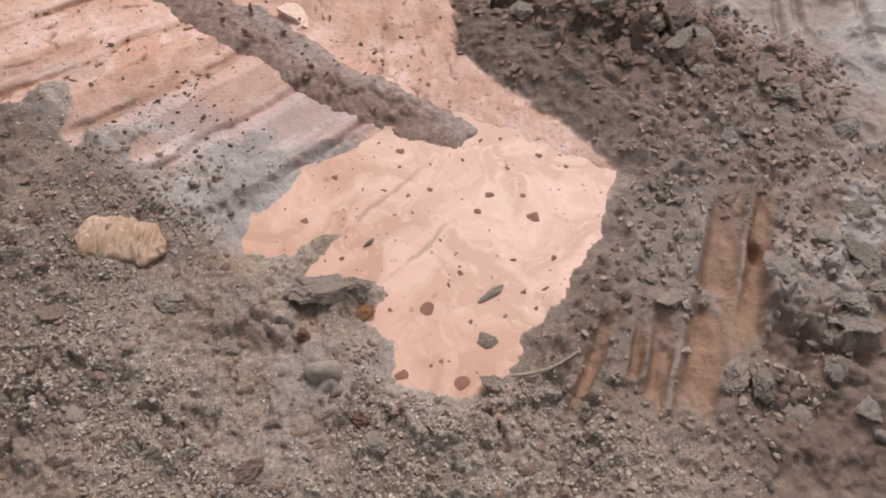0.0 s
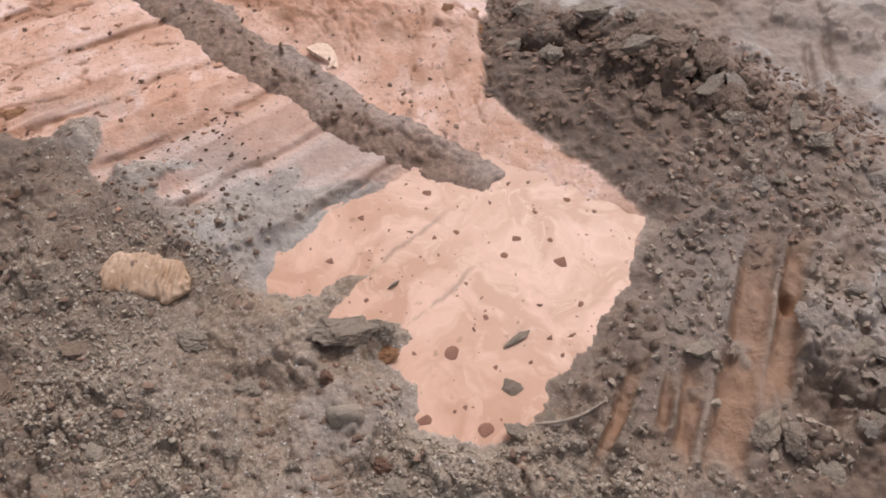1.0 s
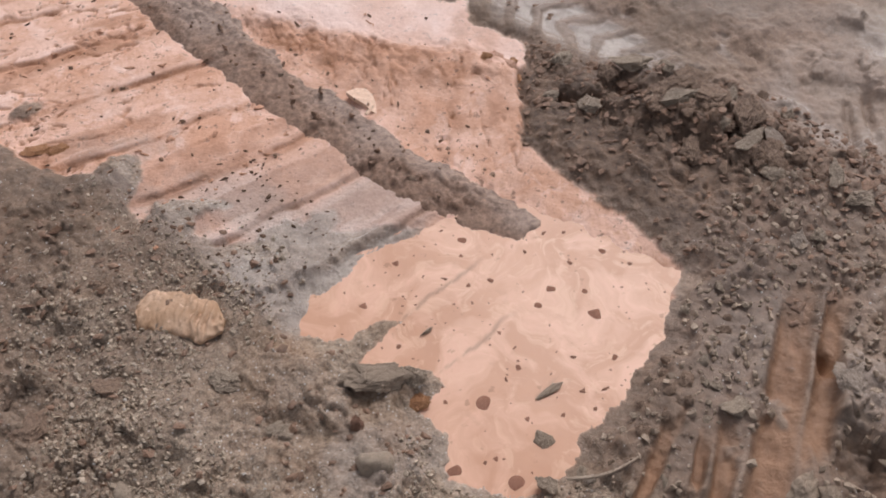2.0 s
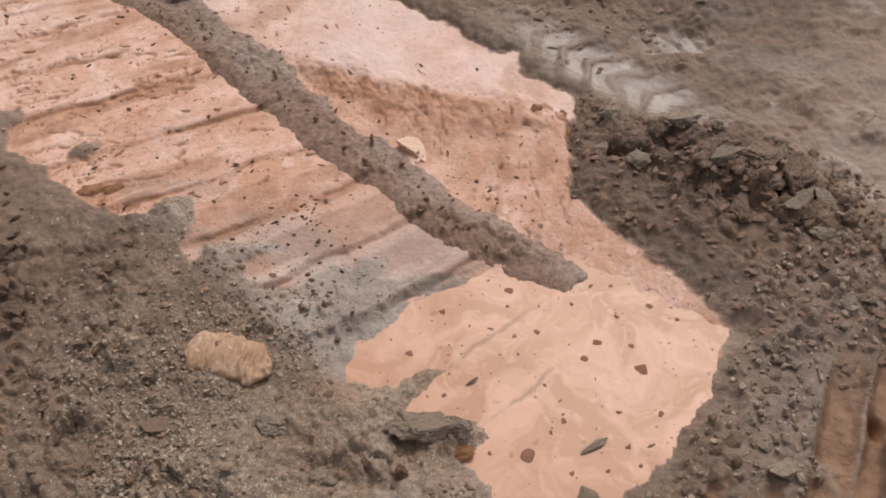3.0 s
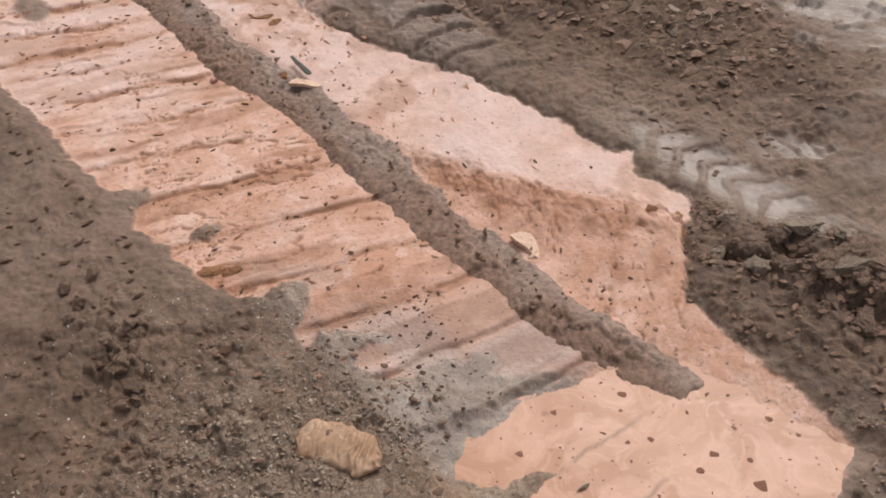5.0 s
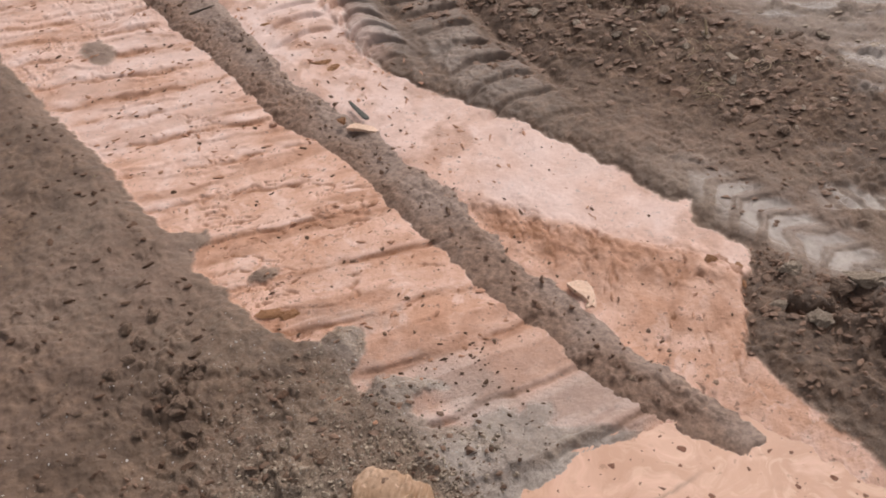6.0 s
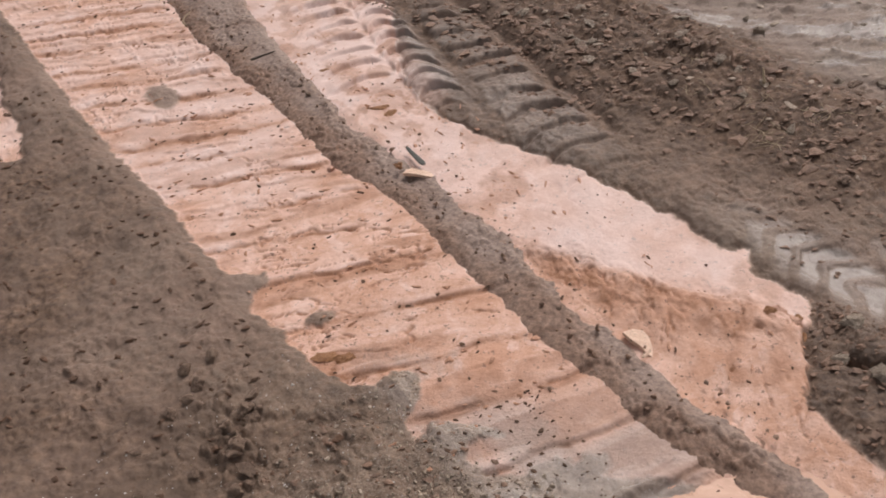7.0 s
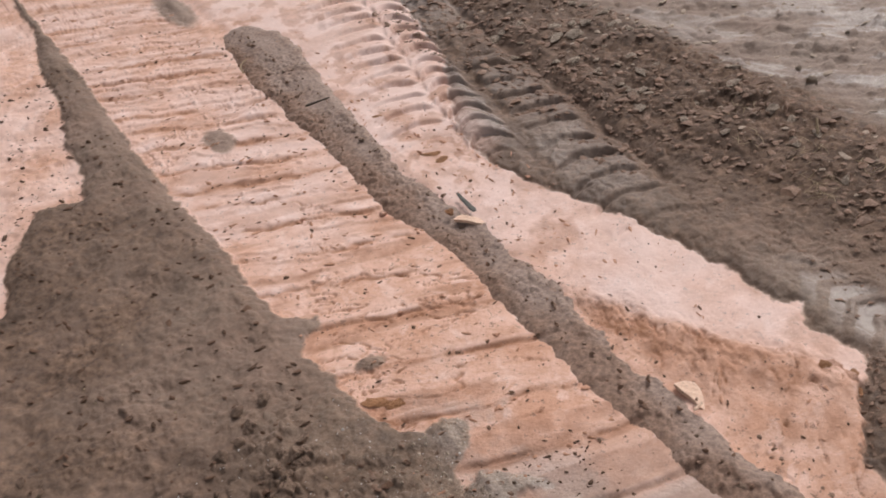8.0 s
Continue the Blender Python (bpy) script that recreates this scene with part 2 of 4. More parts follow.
    z = z * (1 - 0.8 * slick) + slick * (0.012 + 0.009 * step(second_lug, 0.0, 0.12) * (1 - step(second_lug, 0.2, 0.42)) * (0.6 + 0.5 * value(u, v, 8, 97)) + 0.002 * fbm(u, v, 30, 3, 94))

    # heaps and hollows
    heap = np.clip(1.25 * bump(u, v, 0.62, 1.36, 0.26, 0.13, -14) + 0.9 * bump(u, v, 0.34, 1.33, 0.14, 0.14), 0, 1.2) * (1 - clay)
    crest = 0.25 + 0.75 * step(v + 0.25 * (u - 0.6), 1.24, 1.34)
    z = z + heap * (0.030 + crest * (0.010 * rough + 0.012 * np.maximum(slab, -0.1) + 0.008 * np.maximum(chunk, -0.1) + 0.005 * grains)) - 0.016 * bump(u, v, 0.60, 1.29, 0.09, 0.025, -20)
    for cu, cv, ru in ((0.84, 1.272, 0.045), (0.68, 1.425, 0.040), (0.63, 1.372, 0.065), (0.50, 1.388, 0.045), (0.74, 1.345, 0.040)):
        z = z - 0.034 * bump(u + 0.02 * rough, v + 0.015 * value(u, v, 22, 505), cu, cv, ru, 0.013, -22)
    mound = np.clip(1.2 * bump(u, v, 1.75, 1.88, 0.55, 0.19, 3), 0, 1) * step(w, 0.15, 0.28)
    swell = fbm(u, v, 6, 2, 12)
    z = z + mound * (0.035 + 0.014 * swell - 0.005 * rough + 0.005 * slab + 0.003 * chunk + 0.003 * chip)
    bank = step(w, 0.165, 0.24) * (1 - step(v, 2.0, 2.25)) * step(u, 1.6, 2.2)
    z = z + bank * (0.015 + 0.014 * swell - 0.004 * rough + 0.008 * slab + 0.006 * chunk + 0.003 * chip)
    plain = step(v, 2.02, 2.2) * step(u, 0.6, 1.0)
    z = z * (1 - 0.75 * plain) + plain * (0.02 + 0.008 * fbm((u * EU[0] + v * EV[0]) * 0.35, u * EU[1] + v * EV[1], 16, 4, 101) + 0.012 * chunk * (which > 0.8) + 0.004 * chip)
    shelf = step(v, 1.42, 1.56) * (1 - step(u, 0.45, 0.62)) * step(u, -0.4, 0.0)
    z = z * (1 - 0.7 * shelf) + shelf * (0.022 + 0.006 * rough + 0.016 * slab * step(rough, -0.2, 0.3))
    x, y = u * EU[0] + v * EV[0], u * EU[1] + v * EV[1]
    for gx, low, high in ((0.725, 1.36, 1.50), (0.768, 1.38, 1.52), (0.90, 1.33, 1.52), (0.985, 1.30, 1.50)):
        z = z - 0.016 * np.exp(-(((x - gx - 0.10 * (y - 1.4)) / 0.009) ** 2)) * step(y, low, low + 0.03) * (1 - step(y, high, high + 0.04))

    # teeth of a bucket drawn through the mud
    x, y = u * EU[0] + v * EV[0], u * EU[1] + v * EV[1]
    churn = bump(x, y, 0.68, 0.75, 0.16, 0.28)
    z = z + churn * (0.010 * rough + 0.016 * np.maximum(slab, -0.1) + 0.008 * np.maximum(chunk, -0.1) * patchy + 0.006 * grains)
    raked = trough = 0.0
    bent = x + 0.003 * fbm(x, y, 9, 4, 111, 0.55)
    for sx, ex, sy, ey, wide in ((0.560, 0.405, 1.05, 0.585, 0.036), (0.625, 0.50, 1.05, 0.67, 0.024), (0.395, 0.335, 0.79, 0.60, 0.020), (0.292, 0.200, 0.77, 0.58, 0.022), (0.345, 0.295, 0.75, 0.61, 0.014)):
        t = np.clip((y - sy) / (ey - sy), -0.1, 1.1)
        off = (bent - sx - t * (ex - sx)) / (wide * (0.85 + 0.3 * value(x * 2, y, 7, 112)))
        ends = step(y + 0.03 * fbm(x * 3, y, 12, 3, 114), ey - 0.03, ey + 0.06) * (1 - step(y + 0.05 * fbm(x * 3, y, 12, 3, 116), sy - 0.16, sy + 0.05))
        raked = np.maximum(raked, ends * np.exp(-(off**6)) * step(fbm(x, y, 16, 4, 115), -0.95, -0.45))
        trough = trough + ends * (0.005 * np.exp(-(((np.abs(off) - 1.4) / 0.4) ** 2)) - 0.009 * np.exp(-(off**4)) + 0.0015 * np.sin(off * 4) * np.exp(-(off**2)))
    z = z * (1 - 0.92 * raked) + raked * (0.020 + 0.004 * rough + 0.0016 * value(x * 4, y * 0.25, 14, 113)) + trough
    z = z - 0.045 * bump(x, y, 0.565, 0.885, 0.012, 0.022) - 0.035 * bump(x, y, 0.565, 0.68, 0.028, 0.05, 20) - 0.025 * bump(x, y, 0.64, 0.68, 0.05, 0.015, -30) - 0.04 * bump(x, y, 0.595, 0.70, 0.022, 0.045, 10) - 0.035 * bump(x, y, 0.70, 0.665, 0.03, 0.018, -20)

    # bed of the puddle, and its dam of mud
    z = np.where((pool < 0) & (clay > 0.4) & (v > 0.86), np.minimum(z, 0.0015 + 0.16 * -pool), z)
    bank_d = np.clip(-pool, 0, 0.5)
    shore = 0.001 + bank_d * (0.30 + 0.20 * value(u, v, 30, 141)) + 9.0 * bank_d**2
    z = np.where(pool > 0, np.minimum(z, 0.001 - 0.25 * np.clip(pool, 0, 0.08)), np.minimum(z, shore))
    # The bump at (0.60, 0.62) paints the shadow of clefts under clods as brown.
    brown = np.clip(0.85 * step(u - 0.5 * v, 0.55, 1.35) * (v < 0.5) * (0.7 + 0.4 * fbm(u, v, 3, 3, 137)) + 0.75 * (v > 1.15) * step(u, 0.5, 0.9) * (1 - 0.6 * plain) * (1 - 0.7 * bump(u, v, 1.15, 1.50, 0.40, 0.17)) + 0.45 * heap + 0.95 * step(v, 1.08, 1.14) * (1 - step(v + 0.3 * (u - 0.6), 1.32, 1.42)) * step(u, 0.34, 0.50) * (1 - step(u, 0.95, 1.05)) + 0.6 * (1 - step(u, 0.36, 0.42)) * step(u, 0.1, 0.2) * step(v, 0.55, 0.65) * (1 - step(v, 1.1, 1.3)) + 0.9 * mound + 0.6 * bank * (0.6 + 0.5 * rough) + 0.3 * np.exp(-(((across - 0.115) / 0.035) ** 2)) * step(u, 2.3, 2.6) + 0.3 * churn + 0.7 * bump(x, y, 0.60, 0.62, 0.12, 0.16) + 0.9 * bump(x, y, 0.72, 0.50, 0.26, 0.13), 0, 1)
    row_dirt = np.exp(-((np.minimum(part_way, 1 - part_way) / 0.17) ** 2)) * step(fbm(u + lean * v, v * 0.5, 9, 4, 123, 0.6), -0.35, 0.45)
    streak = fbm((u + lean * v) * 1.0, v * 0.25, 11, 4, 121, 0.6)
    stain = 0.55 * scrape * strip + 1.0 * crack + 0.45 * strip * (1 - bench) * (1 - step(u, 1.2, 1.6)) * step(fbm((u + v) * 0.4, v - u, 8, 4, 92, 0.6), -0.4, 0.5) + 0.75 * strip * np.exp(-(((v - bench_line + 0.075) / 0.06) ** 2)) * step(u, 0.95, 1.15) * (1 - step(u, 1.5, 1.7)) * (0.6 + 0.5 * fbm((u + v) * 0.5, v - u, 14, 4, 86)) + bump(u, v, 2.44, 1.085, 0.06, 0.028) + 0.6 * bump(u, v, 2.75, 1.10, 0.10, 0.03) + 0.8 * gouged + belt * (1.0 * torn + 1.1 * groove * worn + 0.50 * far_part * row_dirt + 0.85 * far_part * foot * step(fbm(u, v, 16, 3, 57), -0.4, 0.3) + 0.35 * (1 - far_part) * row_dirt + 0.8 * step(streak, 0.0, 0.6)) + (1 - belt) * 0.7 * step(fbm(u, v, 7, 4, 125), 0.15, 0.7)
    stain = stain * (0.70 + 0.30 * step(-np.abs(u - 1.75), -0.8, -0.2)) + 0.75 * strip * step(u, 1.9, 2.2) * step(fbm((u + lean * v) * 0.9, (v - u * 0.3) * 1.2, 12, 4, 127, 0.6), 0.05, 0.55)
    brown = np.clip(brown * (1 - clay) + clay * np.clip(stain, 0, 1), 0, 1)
    drift = v + 0.09 * fbm(u, v, 7, 5, 143, 0.6)
    # Grey film on the low side; the plates above are greyed part way too.
    plates = np.maximum(0.72 * (1 - step(u + 0.20 * (v - 0.84), 1.03, 1.09)), (0.34 + 0.45 * (1 - step(drift, 0.58, 0.76))) * (1 - step(u + 0.5 * (v - 0.7), 1.14, 1.36)))
    low_side = np.maximum(0.80 * (1 - step(drift, 0.55, 0.70)) * (1 - step(u, 1.08, 1.16)), 0.45 * (1 - step(drift, 0.50, 0.60)) * (1 - step(u, 1.52, 1.66)))
    film = step(u, 0.83, 0.88) * belt * np.maximum(step(v, 0.42, 0.50) * low_side, step(v, 0.5, 0.6) * plates * (1 - 0.35 * lip * worn))
    # Streaky sheen of the far wet mud, painted as colour through pale.
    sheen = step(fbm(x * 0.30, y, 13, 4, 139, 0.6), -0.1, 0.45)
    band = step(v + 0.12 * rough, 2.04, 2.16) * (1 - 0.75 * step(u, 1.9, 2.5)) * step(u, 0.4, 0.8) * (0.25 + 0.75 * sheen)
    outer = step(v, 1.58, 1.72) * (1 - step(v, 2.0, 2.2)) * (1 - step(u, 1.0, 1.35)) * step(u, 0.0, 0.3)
    # Besides silt, pale paints sky sheen on slick pads, bench and far clay.
    # The lip term paints a pale highlight along the edge of each plate.
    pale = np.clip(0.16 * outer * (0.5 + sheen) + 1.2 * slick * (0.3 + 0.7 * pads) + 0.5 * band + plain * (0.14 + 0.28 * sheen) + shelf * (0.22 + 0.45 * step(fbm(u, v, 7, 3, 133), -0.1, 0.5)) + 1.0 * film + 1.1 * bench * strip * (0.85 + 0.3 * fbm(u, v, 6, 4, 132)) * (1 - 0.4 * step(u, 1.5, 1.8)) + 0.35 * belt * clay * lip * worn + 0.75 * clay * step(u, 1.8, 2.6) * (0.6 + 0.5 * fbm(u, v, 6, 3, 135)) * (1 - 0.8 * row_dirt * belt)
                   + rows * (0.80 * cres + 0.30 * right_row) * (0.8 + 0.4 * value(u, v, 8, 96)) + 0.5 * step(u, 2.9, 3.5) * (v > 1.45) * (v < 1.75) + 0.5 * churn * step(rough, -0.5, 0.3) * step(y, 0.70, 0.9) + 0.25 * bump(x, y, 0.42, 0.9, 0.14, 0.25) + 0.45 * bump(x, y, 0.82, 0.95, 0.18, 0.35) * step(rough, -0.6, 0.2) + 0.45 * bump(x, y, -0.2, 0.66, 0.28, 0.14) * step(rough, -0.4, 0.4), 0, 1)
    pale = pale * (1 - 0.65 * brown * clay)
    wet = np.clip(-0.30 * (1 - step(v, 0.3, 0.4)) * step(u, 1.1, 1.5) - 0.25 * step(v, 1.3, 1.5) * (1 - slick) * (1 - shelf) + 0.35 + 0.65 * pale * (1 - clay) + 0.25 * pale - 0.1 * clay - 0.3 * mound, 0, 1)
    clay = np.clip(clay * (1 - 0.75 * film) - 0.35 * clay * step(w, -0.10, 0.05) * rows, 0, 1)
    clay = np.maximum(clay, 0.65 * rows * cres * (1 - step(across, -0.03, 0.06)))
    return z, clay, brown, pale, wet, np.clip(grit, 0, 1), np.clip(raked, 0, 1)


def graded(low, fine_low, fine_high, high, fine, growth, reach):
    """Stations that lie close between fine_low and fine_high, open slowly for reach metres beyond, then fast."""
    mid = list(np.arange(fine_low, fine_high, fine))
    up, down, s = [mid[-1]], [mid[0]], fine
    while up[-1] < high:
        s = min(s * (growth if up[-1] < fine_high + reach else 1.10), 6)
        up.append(up[-1] + s)
    s = fine
    while down[-1] > low:
        s = min(s * (growth if down[-1] > fine_low - reach / 3 else 1.10), 6)
        down.append(down[-1] - s)
    return np.array(down[:0:-1] + mid + up[1:])


def sheet(name, us, vs, z, shares=(), reverse=False):
    """A grid over stations us and vs with heights z, and named shares as point attributes."""
    gu, gv = np.meshgrid(us, vs, indexing="ij")
    co = np.stack([gu * EU[0] + gv * EV[0], gu * EU[1] + gv * EV[1], z], -1).reshape(-1, 3).astype(np.float32)
    nu, nv = len(us), len(vs)
    i = (np.arange(nu - 1)[:, None] * nv + np.arange(nv - 1)[None, :]).ravel()
    quads = np.stack([i, i + 1, i + nv + 1, i + nv], 1).astype(np.int32)
    me = bpy.data.meshes.new(name)
    me.vertices.add(len(co))
    me.vertices.foreach_set("co", co.ravel())
    me.loops.add(quads.size)
    me.loops.foreach_set("vertex_index", quads.ravel())
    me.polygons.add(len(quads))
    me.polygons.foreach_set("loop_start", np.arange(0, quads.size, 4, dtype=np.int32))
    me.polygons.foreach_set("use_smooth", np.ones(len(quads), bool))
    for key, values in shares:
        me.attributes.new(key, "FLOAT", "POINT").data.foreach_set("value", values.ravel().astype(np.float32))
    me.update(calc_edges=True)
    if me.polygons[0].normal.z < 0:
        me.flip_normals()
    return me


# ---- materials ----
def shader(name):
    mat = bpy.data.materials.new(name)
    mat.use_nodes = True
    nt = mat.node_tree
    return mat, nt, nt.nodes["Principled BSDF"]


def node(nt, kind, **values):
    n = nt.nodes.new(kind)
    for key, val in values.items():
        n.inputs[key.replace("_", " ")].default_value = val
    return n


def mix(nt, fac, a, b):
    n = nt.nodes.new("ShaderNodeMix")
    n.data_type = "RGBA"
    for socket, val in ((n.inputs["Factor"], fac), (n.inputs["A"], a), (n.inputs["B"], b)):
        if isinstance(val, bpy.types.NodeSocket):
            nt.links.new(val, socket)
        else:
            socket.default_value = val
    return n.outputs["Result"]


def maths(nt, op, *args):
    n = nt.nodes.new("ShaderNodeMath")
    n.operation, n.use_clamp = op, False
    for socket, val in zip(n.inputs, args):
        if isinstance(val, bpy.types.NodeSocket):
            nt.links.new(val, socket)
        else:
            socket.default_value = val
    return n.outputs[0]


def ramp(nt, fac, low, high):
    n = nt.nodes.new("ShaderNodeMapRange")
    nt.links.new(fac, n.inputs["Value"])
    n.inputs["From Min"].default_value, n.inputs["From Max"].default_value = low, high
    return n.outputs["Result"]


def grain(nt, scale, detail=4.0, rough=0.6, distort=0.0, where=None):
    n = node(nt, "ShaderNodeTexNoise", Scale=scale, Detail=detail, Roughness=rough, Distortion=distort)
    nt.links.new(where or place(nt), n.inputs["Vector"])
    return n.outputs["Fac"]


def place(nt):
    n = nt.nodes.get("place") or nt.nodes.new("ShaderNodeTexCoord")
    n.name = "place"
    return n.outputs["Object"]


def share(nt, key):
    n = nt.nodes.new("ShaderNodeAttribute")
    n.attribute_name = key
    return n.outputs["Fac"]


EARTH_DARK, EARTH_LIGHT = (0.066, 0.039, 0.026, 1), (0.275, 0.174, 0.116, 1)
CLAY_PALE, CLAY_DEEP, CLAY_RUST = (0.83, 0.545, 0.432, 1), (0.66, 0.362, 0.240, 1), (0.33, 0.145, 0.070, 1)
SILT_SHEEN = (0.585, 0.517, 0.462, 1)


def relief(nt, bsdf, height, strength, distance):
    n = node(nt, "ShaderNodeBump", Strength=strength, Distance=distance)
    nt.links.new(height, n.inputs["Height"])
    nt.links.new(n.outputs["Normal"], bsdf.inputs["Normal"])


def mud_colour(nt):
    """Grey silt, brown earth and dark wet mud run into one another."""
    middle = ramp(nt, grain(nt, 38, 6, 0.72, 0.4), 0.38, 0.62)
    speck = ramp(nt, grain(nt, 150, 4, 0.65), 0.34, 0.68)
    tone = maths(nt, "ADD", maths(nt, "MULTIPLY", middle, 0.6), maths(nt, "MULTIPLY", speck, 0.4))
    grey = mix(nt, tone, (0.115, 0.082, 0.056, 1), (0.52, 0.395, 0.285, 1))
    brown = mix(nt, tone, (0.105, 0.062, 0.040, 1), (0.42, 0.27, 0.18, 1))
    body = mix(nt, ramp(nt, grain(nt, 4.5, 6, 0.66, 0.5), 0.34, 0.56), grey, brown)
    return mix(nt, maths(nt, "MULTIPLY", ramp(nt, grain(nt, 9.5, 6, 0.7, 0.5), 0.55, 0.72), 0.3), body, (0.085, 0.058, 0.042, 1))


def ground_material():
    mat, nt, bsdf = shader("wet_ground")
    mud = mud_colour(nt)
    mud = mix(nt, maths(nt, "MULTIPLY", share(nt, "grit"), 0.45), mud, mix(nt, ramp(nt, grain(nt, 110, 3, 0.7), 0.38, 0.64), (0.14, 0.102, 0.073, 1), (0.58, 0.46, 0.355, 1)))
    # Small bright spots paint wet glints into the gritty mud's colour.
    glint_spots = node(nt, "ShaderNodeTexVoronoi", Scale=150.0)
    nt.links.new(place(nt), glint_spots.inputs["Vector"])
    bright = maths(nt, "MULTIPLY", ramp(nt, glint_spots.outputs["Distance"], 0.34, 0.20), share(nt, "grit"))
    pick = nt.nodes.new("ShaderNodeSeparateColor")
    nt.links.new(glint_spots.outputs["Color"], pick.inputs[0])
    chosen = maths(nt, "MULTIPLY", bright, ramp(nt, pick.outputs[0], 0.78, 0.92))
    mud = mix(nt, chosen, mud, (0.62, 0.58, 0.53, 1))
    # Fine pale specks, then fine dark ones, denser where there is grit.
    pale_specks = maths(nt, "MULTIPLY", ramp(nt, grain(nt, 230, 3, 0.8), 0.56, 0.70), maths(nt, "ADD", 0.15, maths(nt, "MULTIPLY", share(nt, "grit"), 0.6)))
    mud = mix(nt, pale_specks, mud, (0.60, 0.53, 0.45, 1))
    dark_specks = maths(nt, "MULTIPLY", ramp(nt, grain(nt, 190, 4, 0.8), 0.44, 0.33), maths(nt, "ADD", 0.2, maths(nt, "MULTIPLY", share(nt, "grit"), 0.55)))
    mud = mix(nt, dark_specks, mud, (0.050, 0.040, 0.030, 1))
    flecks = ramp(nt, grain(nt, 48, 4, 0.65, 0.8), 0.61, 0.68)
    mud = mix(nt, maths(nt, "MULTIPLY", flecks, 0.12), mud, (0.055, 0.038, 0.028, 1))
    ochre = ramp(nt, grain(nt, 4.0, 5, 0.65, 0.4), 0.52, 0.70)
    mud = mix(nt, maths(nt, "MULTIPLY", ochre, 0.55), mud, (0.30, 0.175, 0.095, 1))
    calm = mix(nt, ramp(nt, grain(nt, 3.2, 4, 0.6, 0.4), 0.38, 0.62), (0.28, 0.206, 0.163, 1), (0.325, 0.224, 0.178, 1))
    mud = mix(nt, maths(nt, "MULTIPLY", maths(nt, "SUBTRACT", 1.0, share(nt, "grit")), 0.72), mud, calm)
    earth = mix(nt, ramp(nt, grain(nt, 40, 5, 0.65), 0.3, 0.7), EARTH_DARK, EARTH_LIGHT)
    earth = mix(nt, maths(nt, "MULTIPLY", ramp(nt, grain(nt, 7, 6, 0.68, 0.4), 0.42, 0.62), 0.6), earth, (0.075, 0.047, 0.032, 1))
    body = mix(nt, share(nt, "brown"), mud, earth)
    # Grey silt; the sky sheen of pads and plain is put into this colour.
    silt = mix(nt, ramp(nt, grain(nt, 12, 4, 0.6), 0.3, 0.7), (0.33, 0.27, 0.24, 1), SILT_SHEEN)
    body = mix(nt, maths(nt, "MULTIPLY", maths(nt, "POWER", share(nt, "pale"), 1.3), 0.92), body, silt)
    drawn = mix(nt, ramp(nt, grain(nt, 22, 5, 0.65), 0.3, 0.7), (0.215, 0.108, 0.056, 1), (0.39, 0.215, 0.124, 1))
    body = mix(nt, maths(nt, "MULTIPLY", share(nt, "raked"), 0.9), body, drawn)
    clay = mix(nt, ramp(nt, grain(nt, 9, 7, 0.68, 0.6), 0.37, 0.62), CLAY_PALE, CLAY_DEEP)
    clay = mix(nt, maths(nt, "MULTIPLY", ramp(nt, grain(nt, 20, 5, 0.65, 0.8), 0.55, 0.66), 0.5), clay, (0.50, 0.245, 0.135, 1))
    clay = mix(nt, maths(nt, "MULTIPLY", ramp(nt, grain(nt, 15, 6, 0.66, 0.5), 0.53, 0.64), 0.7), clay, (0.88, 0.64, 0.55, 1))
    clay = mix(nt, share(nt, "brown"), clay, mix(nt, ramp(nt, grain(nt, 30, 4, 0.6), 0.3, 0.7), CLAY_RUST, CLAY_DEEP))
    dirt = maths(nt, "MULTIPLY", ramp(nt, grain(nt, 60, 4, 0.7), 0.60, 0.67), 0.85)
    clay = mix(nt, dirt, clay, (0.23, 0.125, 0.085, 1))
    soil = maths(nt, "MULTIPLY", ramp(nt, grain(nt, 26, 6, 0.75, 0.6), 0.62, 0.66), ramp(nt, grain(nt, 3.5, 3, 0.6), 0.42, 0.62))
    clay = mix(nt, soil, clay, (0.30, 0.175, 0.12, 1))
    # Whitish sky sheen of the bench and far clay, painted into the clay.
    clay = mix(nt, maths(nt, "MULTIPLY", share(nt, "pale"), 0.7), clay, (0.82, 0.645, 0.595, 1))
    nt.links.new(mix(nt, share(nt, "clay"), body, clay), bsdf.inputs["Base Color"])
    dry = maths(nt, "MULTIPLY", grain(nt, 25, 4, 0.6), 0.25)
    nt.links.new(maths(nt, "ADD", maths(nt, "SUBTRACT", 0.70, maths(nt, "MULTIPLY", share(nt, "wet"), 0.62)), dry), bsdf.inputs["Roughness"])
    coarse = maths(nt, "ADD", maths(nt, "MULTIPLY", grain(nt, 110, 6, 0.72), 0.7), maths(nt, "MULTIPLY", grain(nt, 42, 5, 0.68, 0.4), 1.4))
    soft = maths(nt, "SUBTRACT", maths(nt, "ADD", 0.5, maths(nt, "MULTIPLY", share(nt, "grit"), 0.6)), maths(nt, "MULTIPLY", share(nt, "clay"), 0.34))
    relief(nt, bsdf, maths(nt, "MULTIPLY", coarse, soft), 0.6, 0.009)
    return mat


